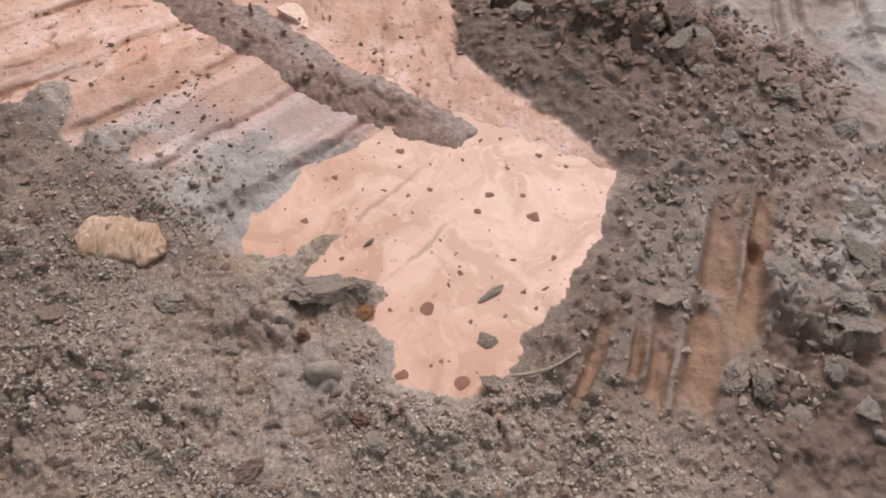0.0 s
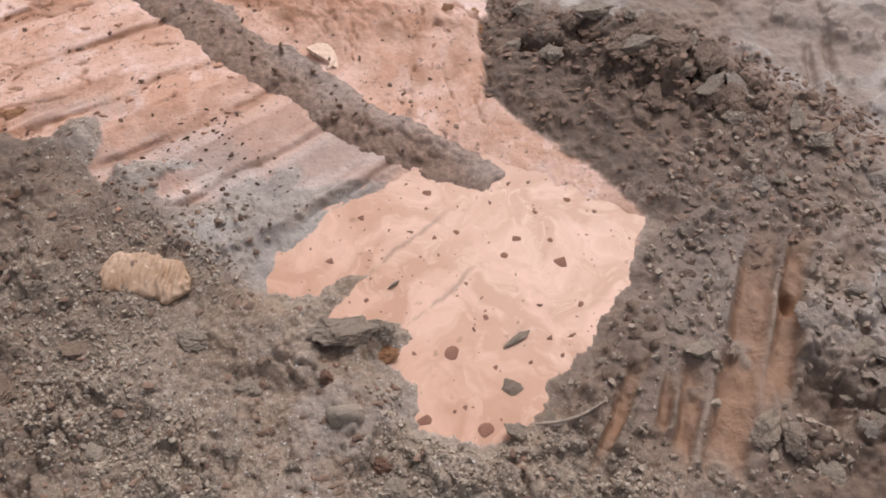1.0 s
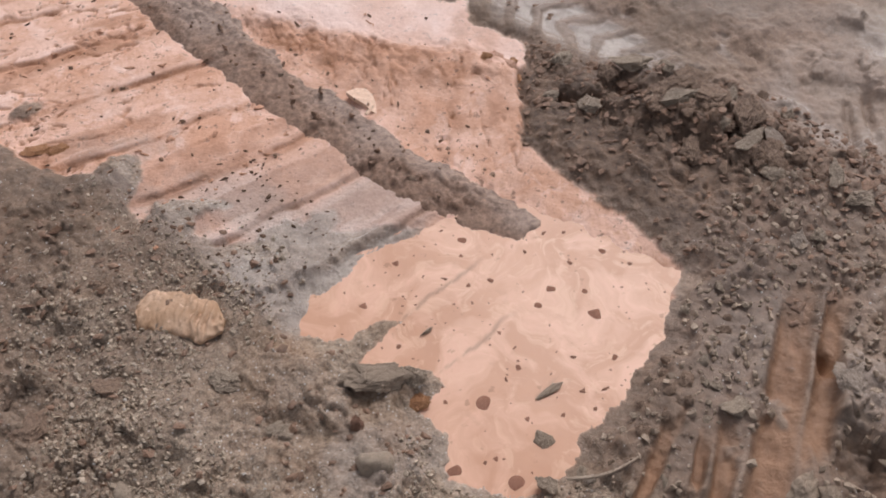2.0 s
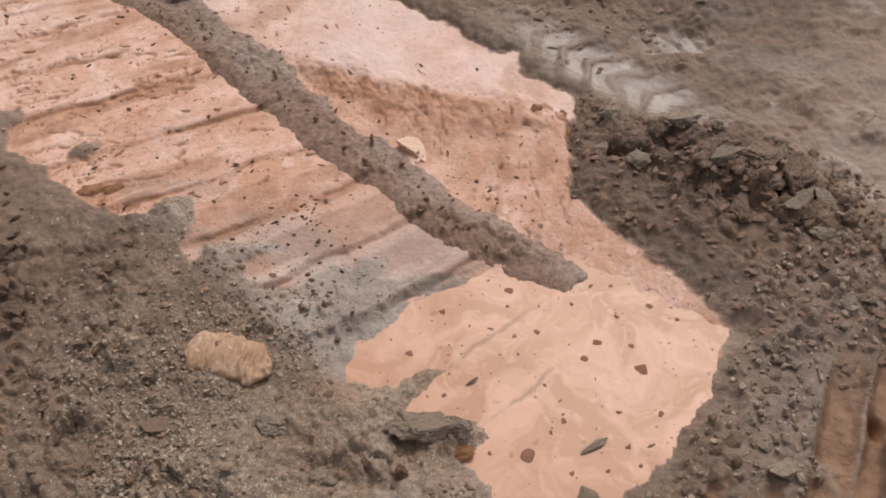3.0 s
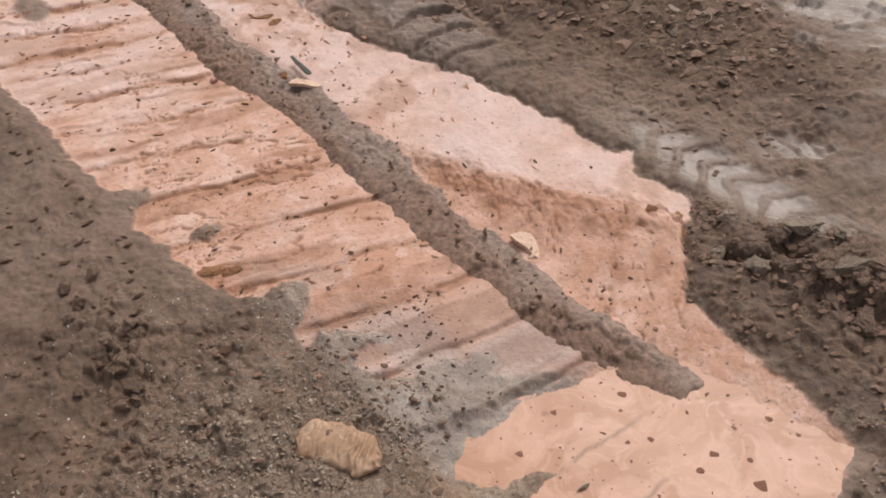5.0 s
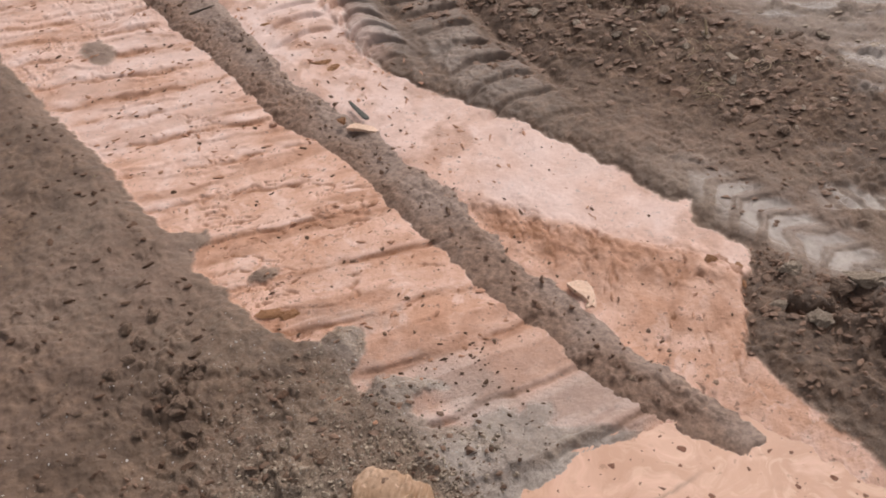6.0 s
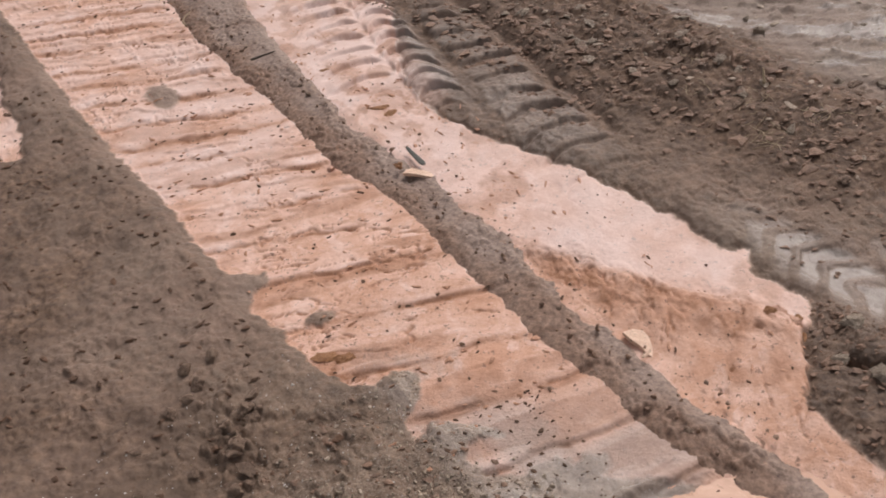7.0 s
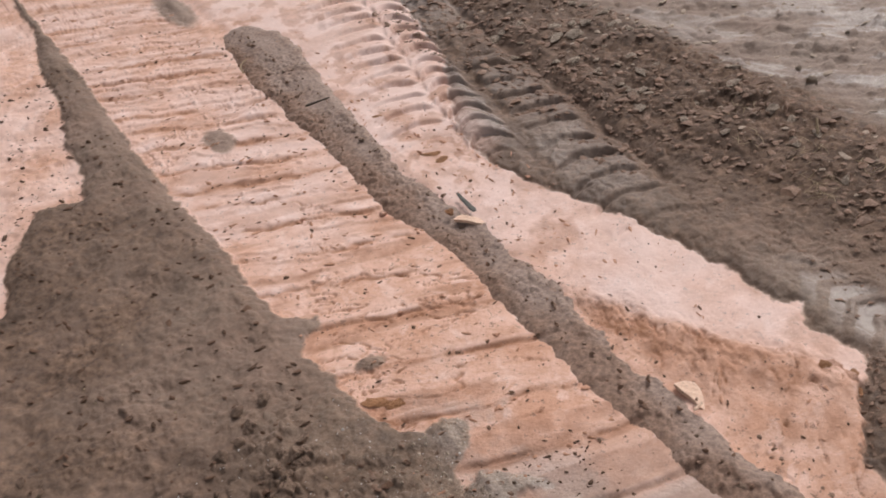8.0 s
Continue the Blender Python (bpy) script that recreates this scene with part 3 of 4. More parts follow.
def water_material():
    mat, nt, bsdf = shader("muddy_water")
    warp = node(nt, "ShaderNodeTexNoise", Scale=5.0, Detail=3.0)
    nt.links.new(place(nt), warp.inputs["Vector"])
    bent = nt.nodes.new("ShaderNodeVectorMath")
    bent.operation = "MULTIPLY_ADD"
    nt.links.new(warp.outputs["Color"], bent.inputs[0])
    bent.inputs[1].default_value = (0.25, 0.25, 0.0)
    nt.links.new(place(nt), bent.inputs[2])
    swirl = grain(nt, 5, 4, 0.5, 0.8, bent.outputs[0])
    foam = ramp(nt, grain(nt, 8, 5, 0.58, 0.6, bent.outputs[0]), 0.45, 0.64)
    colour = mix(nt, ramp(nt, swirl, 0.35, 0.65), (0.59, 0.335, 0.225, 1), (0.66, 0.388, 0.268, 1))
    colour = mix(nt, maths(nt, "MULTIPLY", foam, 0.75), colour, (0.82, 0.520, 0.395, 1))
    lace = ramp(nt, grain(nt, 19, 6, 0.62, 1.2, bent.outputs[0]), 0.53, 0.62)
    colour = mix(nt, maths(nt, "MULTIPLY", lace, 0.36), colour, (0.83, 0.565, 0.415, 1))
    blot = ramp(nt, grain(nt, 24, 4, 0.6, 0.3), 0.60, 0.68)
    colour = mix(nt, maths(nt, "MULTIPLY", blot, 0.25), colour, (0.52, 0.30, 0.20, 1))
    colour = mix(nt, maths(nt, "MULTIPLY", share(nt, "sunk"), 0.65), colour, (0.30, 0.19, 0.13, 1))
    clot = ramp(nt, grain(nt, 38, 3, 0.55), 0.66, 0.71)
    colour = mix(nt, maths(nt, "MULTIPLY", clot, 0.5), colour, (0.36, 0.20, 0.125, 1))
    nt.links.new(colour, bsdf.inputs["Base Color"])
    bsdf.inputs["Roughness"].default_value = 0.2
    bsdf.inputs["IOR"].default_value = 1.33
    bsdf.inputs["Specular IOR Level"].default_value = 0.3
    relief(nt, bsdf, grain(nt, 30, 2, 0.5), 0.06, 0.01)
    return mat


def ridge_material():
    """Trodden mud, lilac-grey and red-brown in turn, with dark crumbs."""
    mat, nt, bsdf = shader("ridge_mud")
    fine = ramp(nt, grain(nt, 75, 5, 0.7), 0.34, 0.66)
    lilac = mix(nt, fine, (0.20, 0.138, 0.110, 1), (0.42, 0.308, 0.250, 1))
    brown = mix(nt, fine, (0.130, 0.074, 0.050, 1), (0.35, 0.215, 0.150, 1))
    body = mix(nt, share(nt, "silt"), brown, lilac)
    body = mix(nt, maths(nt, "MULTIPLY", ramp(nt, grain(nt, 34, 4, 0.65, 0.6), 0.62, 0.69), 0.5), body, (0.065, 0.038, 0.026, 1))
    body = mix(nt, maths(nt, "MULTIPLY", ramp(nt, grain(nt, 18, 4, 0.6, 0.4), 0.66, 0.74), 0.6), body, (0.40, 0.20, 0.11, 1))
    nt.links.new(body, bsdf.inputs["Base Color"])
    bsdf.inputs["Roughness"].default_value = 0.68
    relief(nt, bsdf, grain(nt, 90, 5, 0.7), 0.4, 0.005)
    return mat


def lump_material(name, dark, light, rough=0.6, scale=60, depth=0.004):
    mat, nt, bsdf = shader(name)
    odd = nt.nodes.new("ShaderNodeObjectInfo").outputs["Random"]
    each = nt.nodes.new("ShaderNodeNewGeometry").outputs["Random Per Island"]
    odd = maths(nt, "ADD", maths(nt, "MULTIPLY", odd, 0.2), maths(nt, "MULTIPLY", each, 0.4))
    tone = maths(nt, "ADD", maths(nt, "MULTIPLY", ramp(nt, grain(nt, scale, 5, 0.65), 0.3, 0.7), 0.55), odd)
    colour = mix(nt, tone, dark, light)
    dusty = ramp(nt, grain(nt, scale * 4.5, 3, 0.65), 0.56, 0.68)
    colour = mix(nt, maths(nt, "MULTIPLY", dusty, 0.55), colour, tuple(0.55 * c for c in dark[:3]) + (1,))
    colour = mix(nt, maths(nt, "MULTIPLY", ramp(nt, grain(nt, scale * 6.5, 2, 0.6), 0.62, 0.70), 0.5), colour, tuple(min(0.9, 1.35 * c) for c in light[:3]) + (1,))
    nt.links.new(colour, bsdf.inputs["Base Color"])
    nt.links.new(maths(nt, "ADD", maths(nt, "MULTIPLY", grain(nt, scale * 0.4, 3), 0.3), rough - 0.15), bsdf.inputs["Roughness"])
    relief(nt, bsdf, grain(nt, scale * 2.2, 5, 0.7), 0.7, depth)
    return mat


GROUND, WATER, RIDGE_MUD = ground_material(), water_material(), ridge_material()
MUD = lump_material("lumped_mud", (0.22, 0.165, 0.122, 1), (0.60, 0.475, 0.365, 1), 0.55, 9, 0.018)
CRUMB = lump_material("crumbled_mud", (0.20, 0.147, 0.108, 1), (0.52, 0.40, 0.30, 1), 0.55, 60)
CRUMB_EARTH = lump_material("crumbled_earth", (0.10, 0.056, 0.036, 1), (0.34, 0.205, 0.136, 1), 0.6, 60)
# Crumbs this dark carry their undercut shadow in their own colour.
CRUMB_DARK = lump_material("shadow_dark_crumb", (0.050, 0.027, 0.016, 1), (0.20, 0.112, 0.070, 1), 0.9, 60)
CRUMB_CLAY = lump_material("torn_clay", CLAY_RUST, CLAY_DEEP, 0.6, 60)
QUARTZ = lump_material("quartz", (0.55, 0.50, 0.45, 1), (0.85, 0.82, 0.78, 1), 0.2, 40)
GRIT = lump_material("grit", (0.12, 0.088, 0.063, 1), (0.66, 0.53, 0.405, 1), 0.35, 45)
EARTH = lump_material("brown_earth", (0.150, 0.095, 0.066, 1), (0.46, 0.315, 0.225, 1), 0.6, 9, 0.018)
STONE = lump_material("wet_stone", (0.24, 0.183, 0.145, 1), (0.62, 0.50, 0.41, 1), 0.45, 9, 0.018)
RED_STONE = lump_material("red_stone", (0.17, 0.085, 0.055, 1), (0.40, 0.22, 0.15, 1), 0.45, 5, 0.04)
SAND_CLAY = lump_material("yellow_clay", (0.33, 0.175, 0.075, 1), (0.66, 0.465, 0.34, 1), 0.6, 14)
PINK_CLAY = lump_material("pink_clay", CLAY_DEEP, CLAY_PALE, 0.5, 40)
WOOD = lump_material("split_wood", (0.62, 0.38, 0.25, 1), (0.86, 0.63, 0.49, 1), 0.6, 40)
BROWN_FLECK = lump_material("brown_fleck", (0.12, 0.052, 0.032, 1), (0.30, 0.15, 0.098, 1), 0.9, 60)
BROWN_CLOT = lump_material("brown_clot", (0.24, 0.105, 0.066, 1), (0.40, 0.20, 0.135, 1), 0.9, 5)
RUST = lump_material("rusty_clay", (0.33, 0.135, 0.052, 1), (0.66, 0.35, 0.18, 1), 0.55, 9, 0.018)
BARK = lump_material("dark_twig", (0.03, 0.022, 0.016, 1), (0.10, 0.07, 0.05, 1), 0.7, 90)
STRAW = lump_material("straw", (0.22, 0.15, 0.08, 1), (0.48, 0.37, 0.23, 1), 0.6, 90)
GREEN = lump_material("wet_leaf", (0.045, 0.045, 0.038, 1), (0.12, 0.12, 0.105, 1), 0.6, 60)

# ---- ground ----
US = graded(-70, -0.15, 1.95, 70, FINE, 1.003, 2.6)
VS = graded(-70, -0.30, 1.50, 70, FINE, 1.006, 1.5)
GU, GV = np.meshgrid(US, VS, indexing="ij")
Z, CLAYS, BROWNS, PALES, WETS, GRITS, RAKES = lie(GU, GV)
fade = step(np.hypot(GU - 1.8, GV - 0.8), 3.5, 7.0)
Z = Z * (1 - fade) + fade * (0.02 + 0.03 * fbm(GU, GV, 0.25, 2, 301))
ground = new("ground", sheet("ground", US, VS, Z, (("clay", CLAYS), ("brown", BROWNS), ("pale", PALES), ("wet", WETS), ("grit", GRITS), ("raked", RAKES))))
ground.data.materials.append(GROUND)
tagged(ground, "wet grey mud and salmon clay with crawler and tyre prints", "ground", kind="structure")


def height(u, v):
    i, j = int(np.clip(np.searchsorted(US, u) - 1, 0, len(US) - 2)), int(np.clip(np.searchsorted(VS, v) - 1, 0, len(VS) - 2))
    a, b = (u - US[i]) / (US[i + 1] - US[i]), (v - VS[j]) / (VS[j + 1] - VS[j])
    return float(Z[i, j] * (1 - a) * (1 - b) + Z[i + 1, j] * a * (1 - b) + Z[i, j + 1] * (1 - a) * b + Z[i + 1, j + 1] * a * b)


def raked_at(u, v):
    return RAKES[int(np.clip(np.searchsorted(US, u), 0, len(US) - 1)), int(np.clip(np.searchsorted(VS, v), 0, len(VS) - 1))]


def height_at(x, y):
    return height(*to_track(x, y))


# ---- puddle ----
pu, pv = np.arange(0.30, 1.0, 0.004), np.arange(0.40, 1.12, 0.004)
wu, wv = np.meshgrid(pu, pv, indexing="ij")
sunk = np.zeros(wu.shape)
for bar, low, high in ((0.742, 0.62, 0.86), (0.612, 0.58, 0.80), (0.455, 0.63, 0.75)):
    off = wu - bar + 0.10 * (wv - 0.80) + 0.006 * fbm(wu, wv, 14, 4, 401, 0.6)
    sunk = np.maximum(sunk, np.exp(-((off / 0.0038) ** 2)) * step(wv, low, low + 0.03) * (1 - step(wv, high - 0.08, high)) * step(fbm(wu, wv, 18, 4, 403, 0.6), -0.35, 0.25))
puddle = new("puddle", sheet("puddle", pu, pv, np.zeros((len(pu), len(pv))), (("sunk", sunk),)))
puddle.data.materials.append(WATER)
tagged(puddle, "still opaque salmon-coloured muddy water with pale swirls", "puddle", kind="structure")


# ---- ridge of mud squeezed up between the tracks ----
def mud_ridge():
    us, vs = np.arange(0.66, 3.92, 0.005), np.arange(0.77, 1.18, 0.004)
    u, v = np.meshgrid(us, vs, indexing="ij")
    low = np.interp(us, [0.70, 0.75, 0.80, 0.88, 0.96, 1.2, 1.35, 1.6, 1.8, 2.0, 2.25, 2.6, 3.0, 3.35, 3.7, 3.9], [0.91, 0.885, 0.865, 0.852, 0.835, 0.83, 0.82, 0.828, 0.85, 0.866, 0.83, 0.845, 0.857, 0.85, 0.90, 0.97])[:, None] + 0.007 * fbm(u, v * 0.4, 7, 5, 201, 0.62) + 0.004 * fbm(u, v, 24, 5, 203, 0.75)
    high = np.interp(us, [0.70, 0.76, 0.88, 1.0, 1.2, 1.45, 1.7, 1.85, 2.03, 2.2, 2.46, 2.7, 2.97, 3.44, 3.66, 3.9], [0.985, 0.985, 0.968, 0.952, 0.968, 0.968, 0.99, 0.985, 1.0, 0.975, 0.97, 1.005, 1.035, 1.112, 1.114, 1.0])[:, None] + 0.007 * fbm(u, v * 0.4, 7, 5, 205, 0.62) + 0.004 * fbm(u, v, 24, 5, 207, 0.75)
    rise = step(v, low - 0.034, low + 0.040) * (1 - step(v, high - 0.034, high + 0.028))
    rise = rise * step(u + 0.02 * fbm(u, v, 30, 4, 231, 0.6), 0.675, 0.715) * (1 - step(u, 3.78, 3.86))
    near, second, which, lean = cells(u + 0.01 * value(u, v, 25, 209), v, 34, 211)
    rubble = step(fbm(u, v, 6, 3, 213), -0.1, 0.45)
    crumbs = (which - 0.3) * step(second - near, 0.04, 0.3) * rubble
    near, second, which, lean = cells(u + 0.01 * value(u, v, 30, 215), v, 70, 217)
    small = (which - 0.3) * step(second - near, 0.04, 0.35) * (0.25 + 0.75 * rubble)
    crease = v - 0.905 - 0.03 * value(u, v * 0.3, 5, 225)
    top = 0.003 + 0.004 * step(u, 1.2, 2.0) + 0.005 * fbm(u, v, 7, 4, 221, 0.5) + 0.010 * crumbs + 0.006 * small
    z = np.maximum(lie(u, v)[0], 0.0) - 0.009 + rise * (top + 0.012)
    side = np.clip(step(crease, -0.03, 0.05) * 0.9 + 0.45 * fbm(u, v, 8, 4, 229, 0.6), 0, 1)
    ridge = new("mud_ridge")
    ridge.matrix_world = Matrix.Translation(to_world(2.2, 0.93, 0.0))
    ob = new("ridge_body", sheet("ridge_body", us, vs, z, (("silt", side),)))
    ob.data.materials.append(RIDGE_MUD)
    ob.parent, ob.matrix_parent_inverse = ridge, ridge.matrix_world.inverted()
    return tagged(ridge, "long crumbly ridge of grey-brown mud between two wheel tracks", "mud ridge"), us, vs, z


RIDGE, RIDGE_U, RIDGE_V, RIDGE_Z = mud_ridge()


def ridge_height(u, v):
    return float(RIDGE_Z[min(len(RIDGE_U) - 1, np.searchsorted(RIDGE_U, u)), min(len(RIDGE_V) - 1, np.searchsorted(RIDGE_V, v))])


# ---- loose things ----
def lump_mesh(name, seed, craggy, flat, detail=3):
    """A broken lump about 1 across, with facets and a flat underside."""
    bm = bmesh.new()
    bmesh.ops.create_icosphere(bm, subdivisions=detail, radius=0.5)
    rng = random.Random(seed)
    cuts = [(Vector((rng.gauss(0, 1), rng.gauss(0, 1), rng.gauss(0, 0.8))).normalized(), rng.uniform(0.20, 0.40)) for _ in range(int(4 + 9 * craggy))]
    shift = Vector((seed * 3.1, seed * 1.7, seed))
    for vert in bm.verts:
        p = vert.co.copy()
        p *= 1 + craggy * 0.35 * noise.noise(p * 2.2 + shift)
        for n, d in cuts:
            over = p.dot(n) - d
            if over > 0:
                p -= n * over * 0.92
        p *= 1 + craggy * (0.18 * noise.noise(p * 6 + shift) + 0.20 * noise.noise(p * 14 + shift) + 0.14 * noise.noise(p * 31 + shift))
        p.z *= flat
        vert.co = p
    me = bpy.data.meshes.new(name)
    bm.to_mesh(me)
    bm.free()
    me.polygons.foreach_set("use_smooth", np.full(len(me.polygons), craggy < 0.6))
    return me


CLODS = [lump_mesh("clod", 11 + n, 1.0, 0.62, 4) for n in range(8)]
ROUNDS = [lump_mesh("clot", 81 + n, 0.12, 0.7, 3) for n in range(3)]
PEBBLES = [lump_mesh("pebble", 51 + n, 0.35, 0.7, 2) for n in range(6)]
dice = random.Random(5)


def lay(name, meshes, material, x, y, size, label, category, group="", sink=0.25, tilt=18, stretch=(1, 1, 1), spin=None, lift=0.0, materials={}):
    me = dice.choice(meshes)
    key = (me.name, material.name)
    if key not in materials:
        materials[key] = me.copy()
        materials[key].materials.clear()
        materials[key].materials.append(material)
    ob = new(name, materials[key])
    ob.matrix_world = pose(x, y, height_at(x, y) + size * stretch[2] * (0.3 - sink) + lift, dice.uniform(-tilt, tilt), dice.uniform(-tilt, tilt), dice.uniform(0, 360) if spin is None else spin) @ Matrix.Diagonal((size * stretch[0], size * stretch[1], size * stretch[2], 1))
    return tagged(ob, label, category, group)


def clod(x, y, size, material=MUD, label="grey-brown broken clod of wet mud", **more):
    return lay("clod", CLODS, material, x, y, size, label, "clod", "clods of mud", **more)


def pebble(x, y, size, material=STONE, label="small wet grey stone in the mud", **more):
    return lay("pebble", PEBBLES, material, x, y, size, label, "pebble", "stones in the mud", **more)


def ridge_lump(u, v, size):
    me = dice.choice(RIDGE_LUMPS)
    ob = new("lump", me)
    ob.parent = RIDGE
    p = to_world(u, v, ridge_height(u, v) + 0.05 * size) - RIDGE.matrix_world.translation
    ob.matrix_basis = pose(*p, dice.uniform(-20, 20), dice.uniform(-20, 20), dice.uniform(0, 360)) @ Matrix.Diagonal((1.3 * size, size, 0.7 * size, 1))


RIDGE_LUMPS = [me.copy() for me in CLODS[:5]]
for me in RIDGE_LUMPS:
    me.materials.append(EARTH)
for n in range(46):
    u = dice.uniform(0.85, 3.75)
    ridge_lump(u, dice.uniform(0.865, 0.99), dice.uniform(0.008, 0.017) * (1.8 if n % 8 == 0 else 1))

# named lumps
clod(0.565, 1.375, 0.085, STONE, "flat pale grey slab of mud on the earth heap", stretch=(1.25, 0.8, 0.5), spin=-20)
clod(0.40, 0.785, 0.085, MUD, "tilted dark flake of mud beside the scraped streaks", stretch=(1.1, 0.7, 0.45), spin=35)
clod(-0.215, 0.822, 0.115, CRUMB, "grey lump of mud lying at the puddle's edge", stretch=(1.35, 0.62, 0.5), spin=8, sink=0.1, tilt=5)
clod(0.475, 0.63, 0.080, CRUMB, stretch=(0.8, 1.25, 0.75), spin=-30)
clod(0.515, 0.615, 0.055, CRUMB)
clod(0.068, 0.732, 0.046, CRUMB, "grey lump half sunk in the muddy water", stretch=(1.1, 0.9, 0.5), lift=-height_at(0.075, 0.735))
clod(0.075, 0.645, 0.046, CRUMB, "round grey gritty lump at the puddle's rim", sink=0.05, stretch=(1, 1, 1.2))
pebble(0.145, 0.655, 0.024)
clod(-0.245, 0.735, 0.036, RED_STONE, "reddish wet lump in gravelly mud")
clod(-0.165, 0.835, 0.06, MUD, "grey lump of mud lying at the puddle's edge", sink=0.2)
clod(-0.25, 0.815, 0.05, EARTH, "brown lump of mud lying at the puddle's edge", sink=0.2)
clod(-0.15, 0.795, 0.055, RUST, "rusty orange wet lump at the puddle's edge", sink=0.25, stretch=(1.3, 0.9, 0.4), spin=10)
clod(-0.14, 0.59, 0.05, RED_STONE, "reddish wet lump in gravelly mud", sink=0.4)
pebble(-0.21, 0.665, 0.075, MUD, "low rounded lump of gritty mud", sink=0.35)
pebble(-0.62, 0.61, 0.05, MUD, "low rounded lump of gritty mud")

for x, y, size, spin in ((-0.37, 0.735, 0.075, 20), (-0.63, 0.655, 0.06, 80), (-0.49, 0.83, 0.08, 10), (-0.68, 0.80, 0.09, 15), (-0.33, 0.50, 0.09, 15), (-0.12, 0.55, 0.06, 40), (0.02, 0.52, 0.05, 0), (-0.80, 0.72, 0.10, 70)):
    clod(x, y, 0.8 * size, EARTH if size > 0.085 else MUD, "low crust of mud broken from the ground", stretch=(1.3, 0.9, 0.6), spin=spin, sink=0.36, tilt=10)
# heap of earth by the puddle
for u, v, size, spin in ((0.67, 1.45, 0.105, 30), (0.60, 1.41, 0.095, 60), (0.66, 1.34, 0.070, 10), (0.89, 1.24, 0.045, 0), (0.52, 1.415, 0.090, 70), (0.80, 1.40, 0.08, 20), (0.48, 1.36, 0.06, 45), (0.93, 1.33, 0.055, 15)):
    clod(*to_world(u, v)[:2], size, EARTH if size > 0.08 else MUD, "large brown block of earth on the heap", stretch=(1.4, 0.9, 0.55), spin=spin, sink=0.1, tilt=12)
for n in range(48):
    u, v = dice.gauss(0.56, 0.17), dice.gauss(1.375, 0.06)
    if v > 1.16 and 0.15 < u < 0.95:
        clod(*to_world(u, v)[:2], dice.uniform(0.025, 0.075) * (1 if n % 4 else 1.25), EARTH if n % 3 else MUD, "brown clod of earth on the heap", stretch=(1.2, 0.9, 0.7), sink=0.15)
# churned mud by the scraped streaks
for n in range(34):
    x, y = dice.gauss(0.66, 0.13), dice.gauss(0.78, 0.2)
    if y > 0.4 and raked_at(*to_track(x, y)) < 0.1:
        clod(x, y, dice.uniform(0.02, 0.075), STONE if n % 2 else MUD, sink=0.3, stretch=(1.3, 1.0, 0.6))
# along the rim of the puddle
for n in range(44):
    t = dice.random()
    u, v = np.interp(t, [0, 0.5, 1], [0.33, 0.33, 0.40]), np.interp(t, [0, 0.5, 1], [0.60, 0.80, 1.06])
    u, v = u - dice.uniform(0.0, 0.13), v + dice.uniform(-0.02, 0.02)
    if raked_at(u, v) < 0.1:
        clod(*to_world(u, v)[:2], dice.uniform(0.010, 0.030), EARTH if n % 2 else MUD, sink=0.25, stretch=(1.3, 1.0, 0.7))
# bank of the near side
for n in range(60):
    u, v = dice.uniform(0.35, 2.0), dice.uniform(-0.4, 0.5)
    if v < 0.33 or u < 0.6:
        clod(*to_world(u, v)[:2], dice.uniform(0.012, 0.034) * (1.5 if n % 9 == 0 else 1), EARTH if u > 1.0 else MUD, "brown broken clod of wet mud" if u > 1.0 else "grey-brown broken clod of wet mud", sink=0.3)
for n in range(18):
    clod(*to_world(dice.gauss(1.62, 0.13), dice.gauss(0.12, 0.08))[:2], dice.uniform(0.02, 0.055), EARTH, "dark brown clod in a churned patch of mud", sink=0.25)
# mound and bank behind the tyre print
for n in range(52):
    u, v = dice.uniform(1.2, 3.6), dice.gauss(1.86, 0.14)
    if v > 1.62 + 0.12 * (u - 1.7):
        clod(*to_world(u, v)[:2], dice.uniform(0.02, 0.06), EARTH if u < 2.2 and n % 2 else MUD, sink=0.25, stretch=(1.2, 0.9, 0.5))
for n in range(34):
    u, v = dice.uniform(2.05, 3.1), dice.gauss(1.78, 0.08)
    clod(*to_world(u, v)[:2], dice.uniform(0.03, 0.065), MUD if n % 3 else EARTH, "flat grey plate of broken mud on the bank", sink=0.22, stretch=(1.3, 1.0, 0.45))
for n in range(20):
    u, v = dice.uniform(1.3, 3.4), dice.uniform(2.1, 2.8)
    clod(*to_world(u, v)[:2], dice.uniform(0.015, 0.05), MUD, sink=0.3)
clod(*to_world(2.27, 0.81)[:2], 0.034, PINK_CLAY, "lump of pinkish clay beside the ridge")
for n in range(7):
    clod(*to_world(dice.uniform(0.98, 1.10), dice.uniform(1.23, 1.31))[:2], dice.uniform(0.016, 0.036), RUST if n % 3 == 0 else PINK_CLAY, "broken lump of orange clay on the bench", sink=0.38, stretch=(1.5, 1.0, 0.6))


# rusty lumps on the clay
for u, v, size, spin in ((1.64, 0.43, 0.060, 25), (1.61, 0.46, 0.045, 40), (2.44, 1.085, 0.055, 20), (2.39, 1.09, 0.045, 70), (2.76, 1.07, 0.04, 10)):
    clod(*to_world(u, v)[:2], size, RUST, "rusty orange lump of clay torn from the track", stretch=(1.5, 0.7, 0.28), spin=spin, sink=0.3, tilt=6)
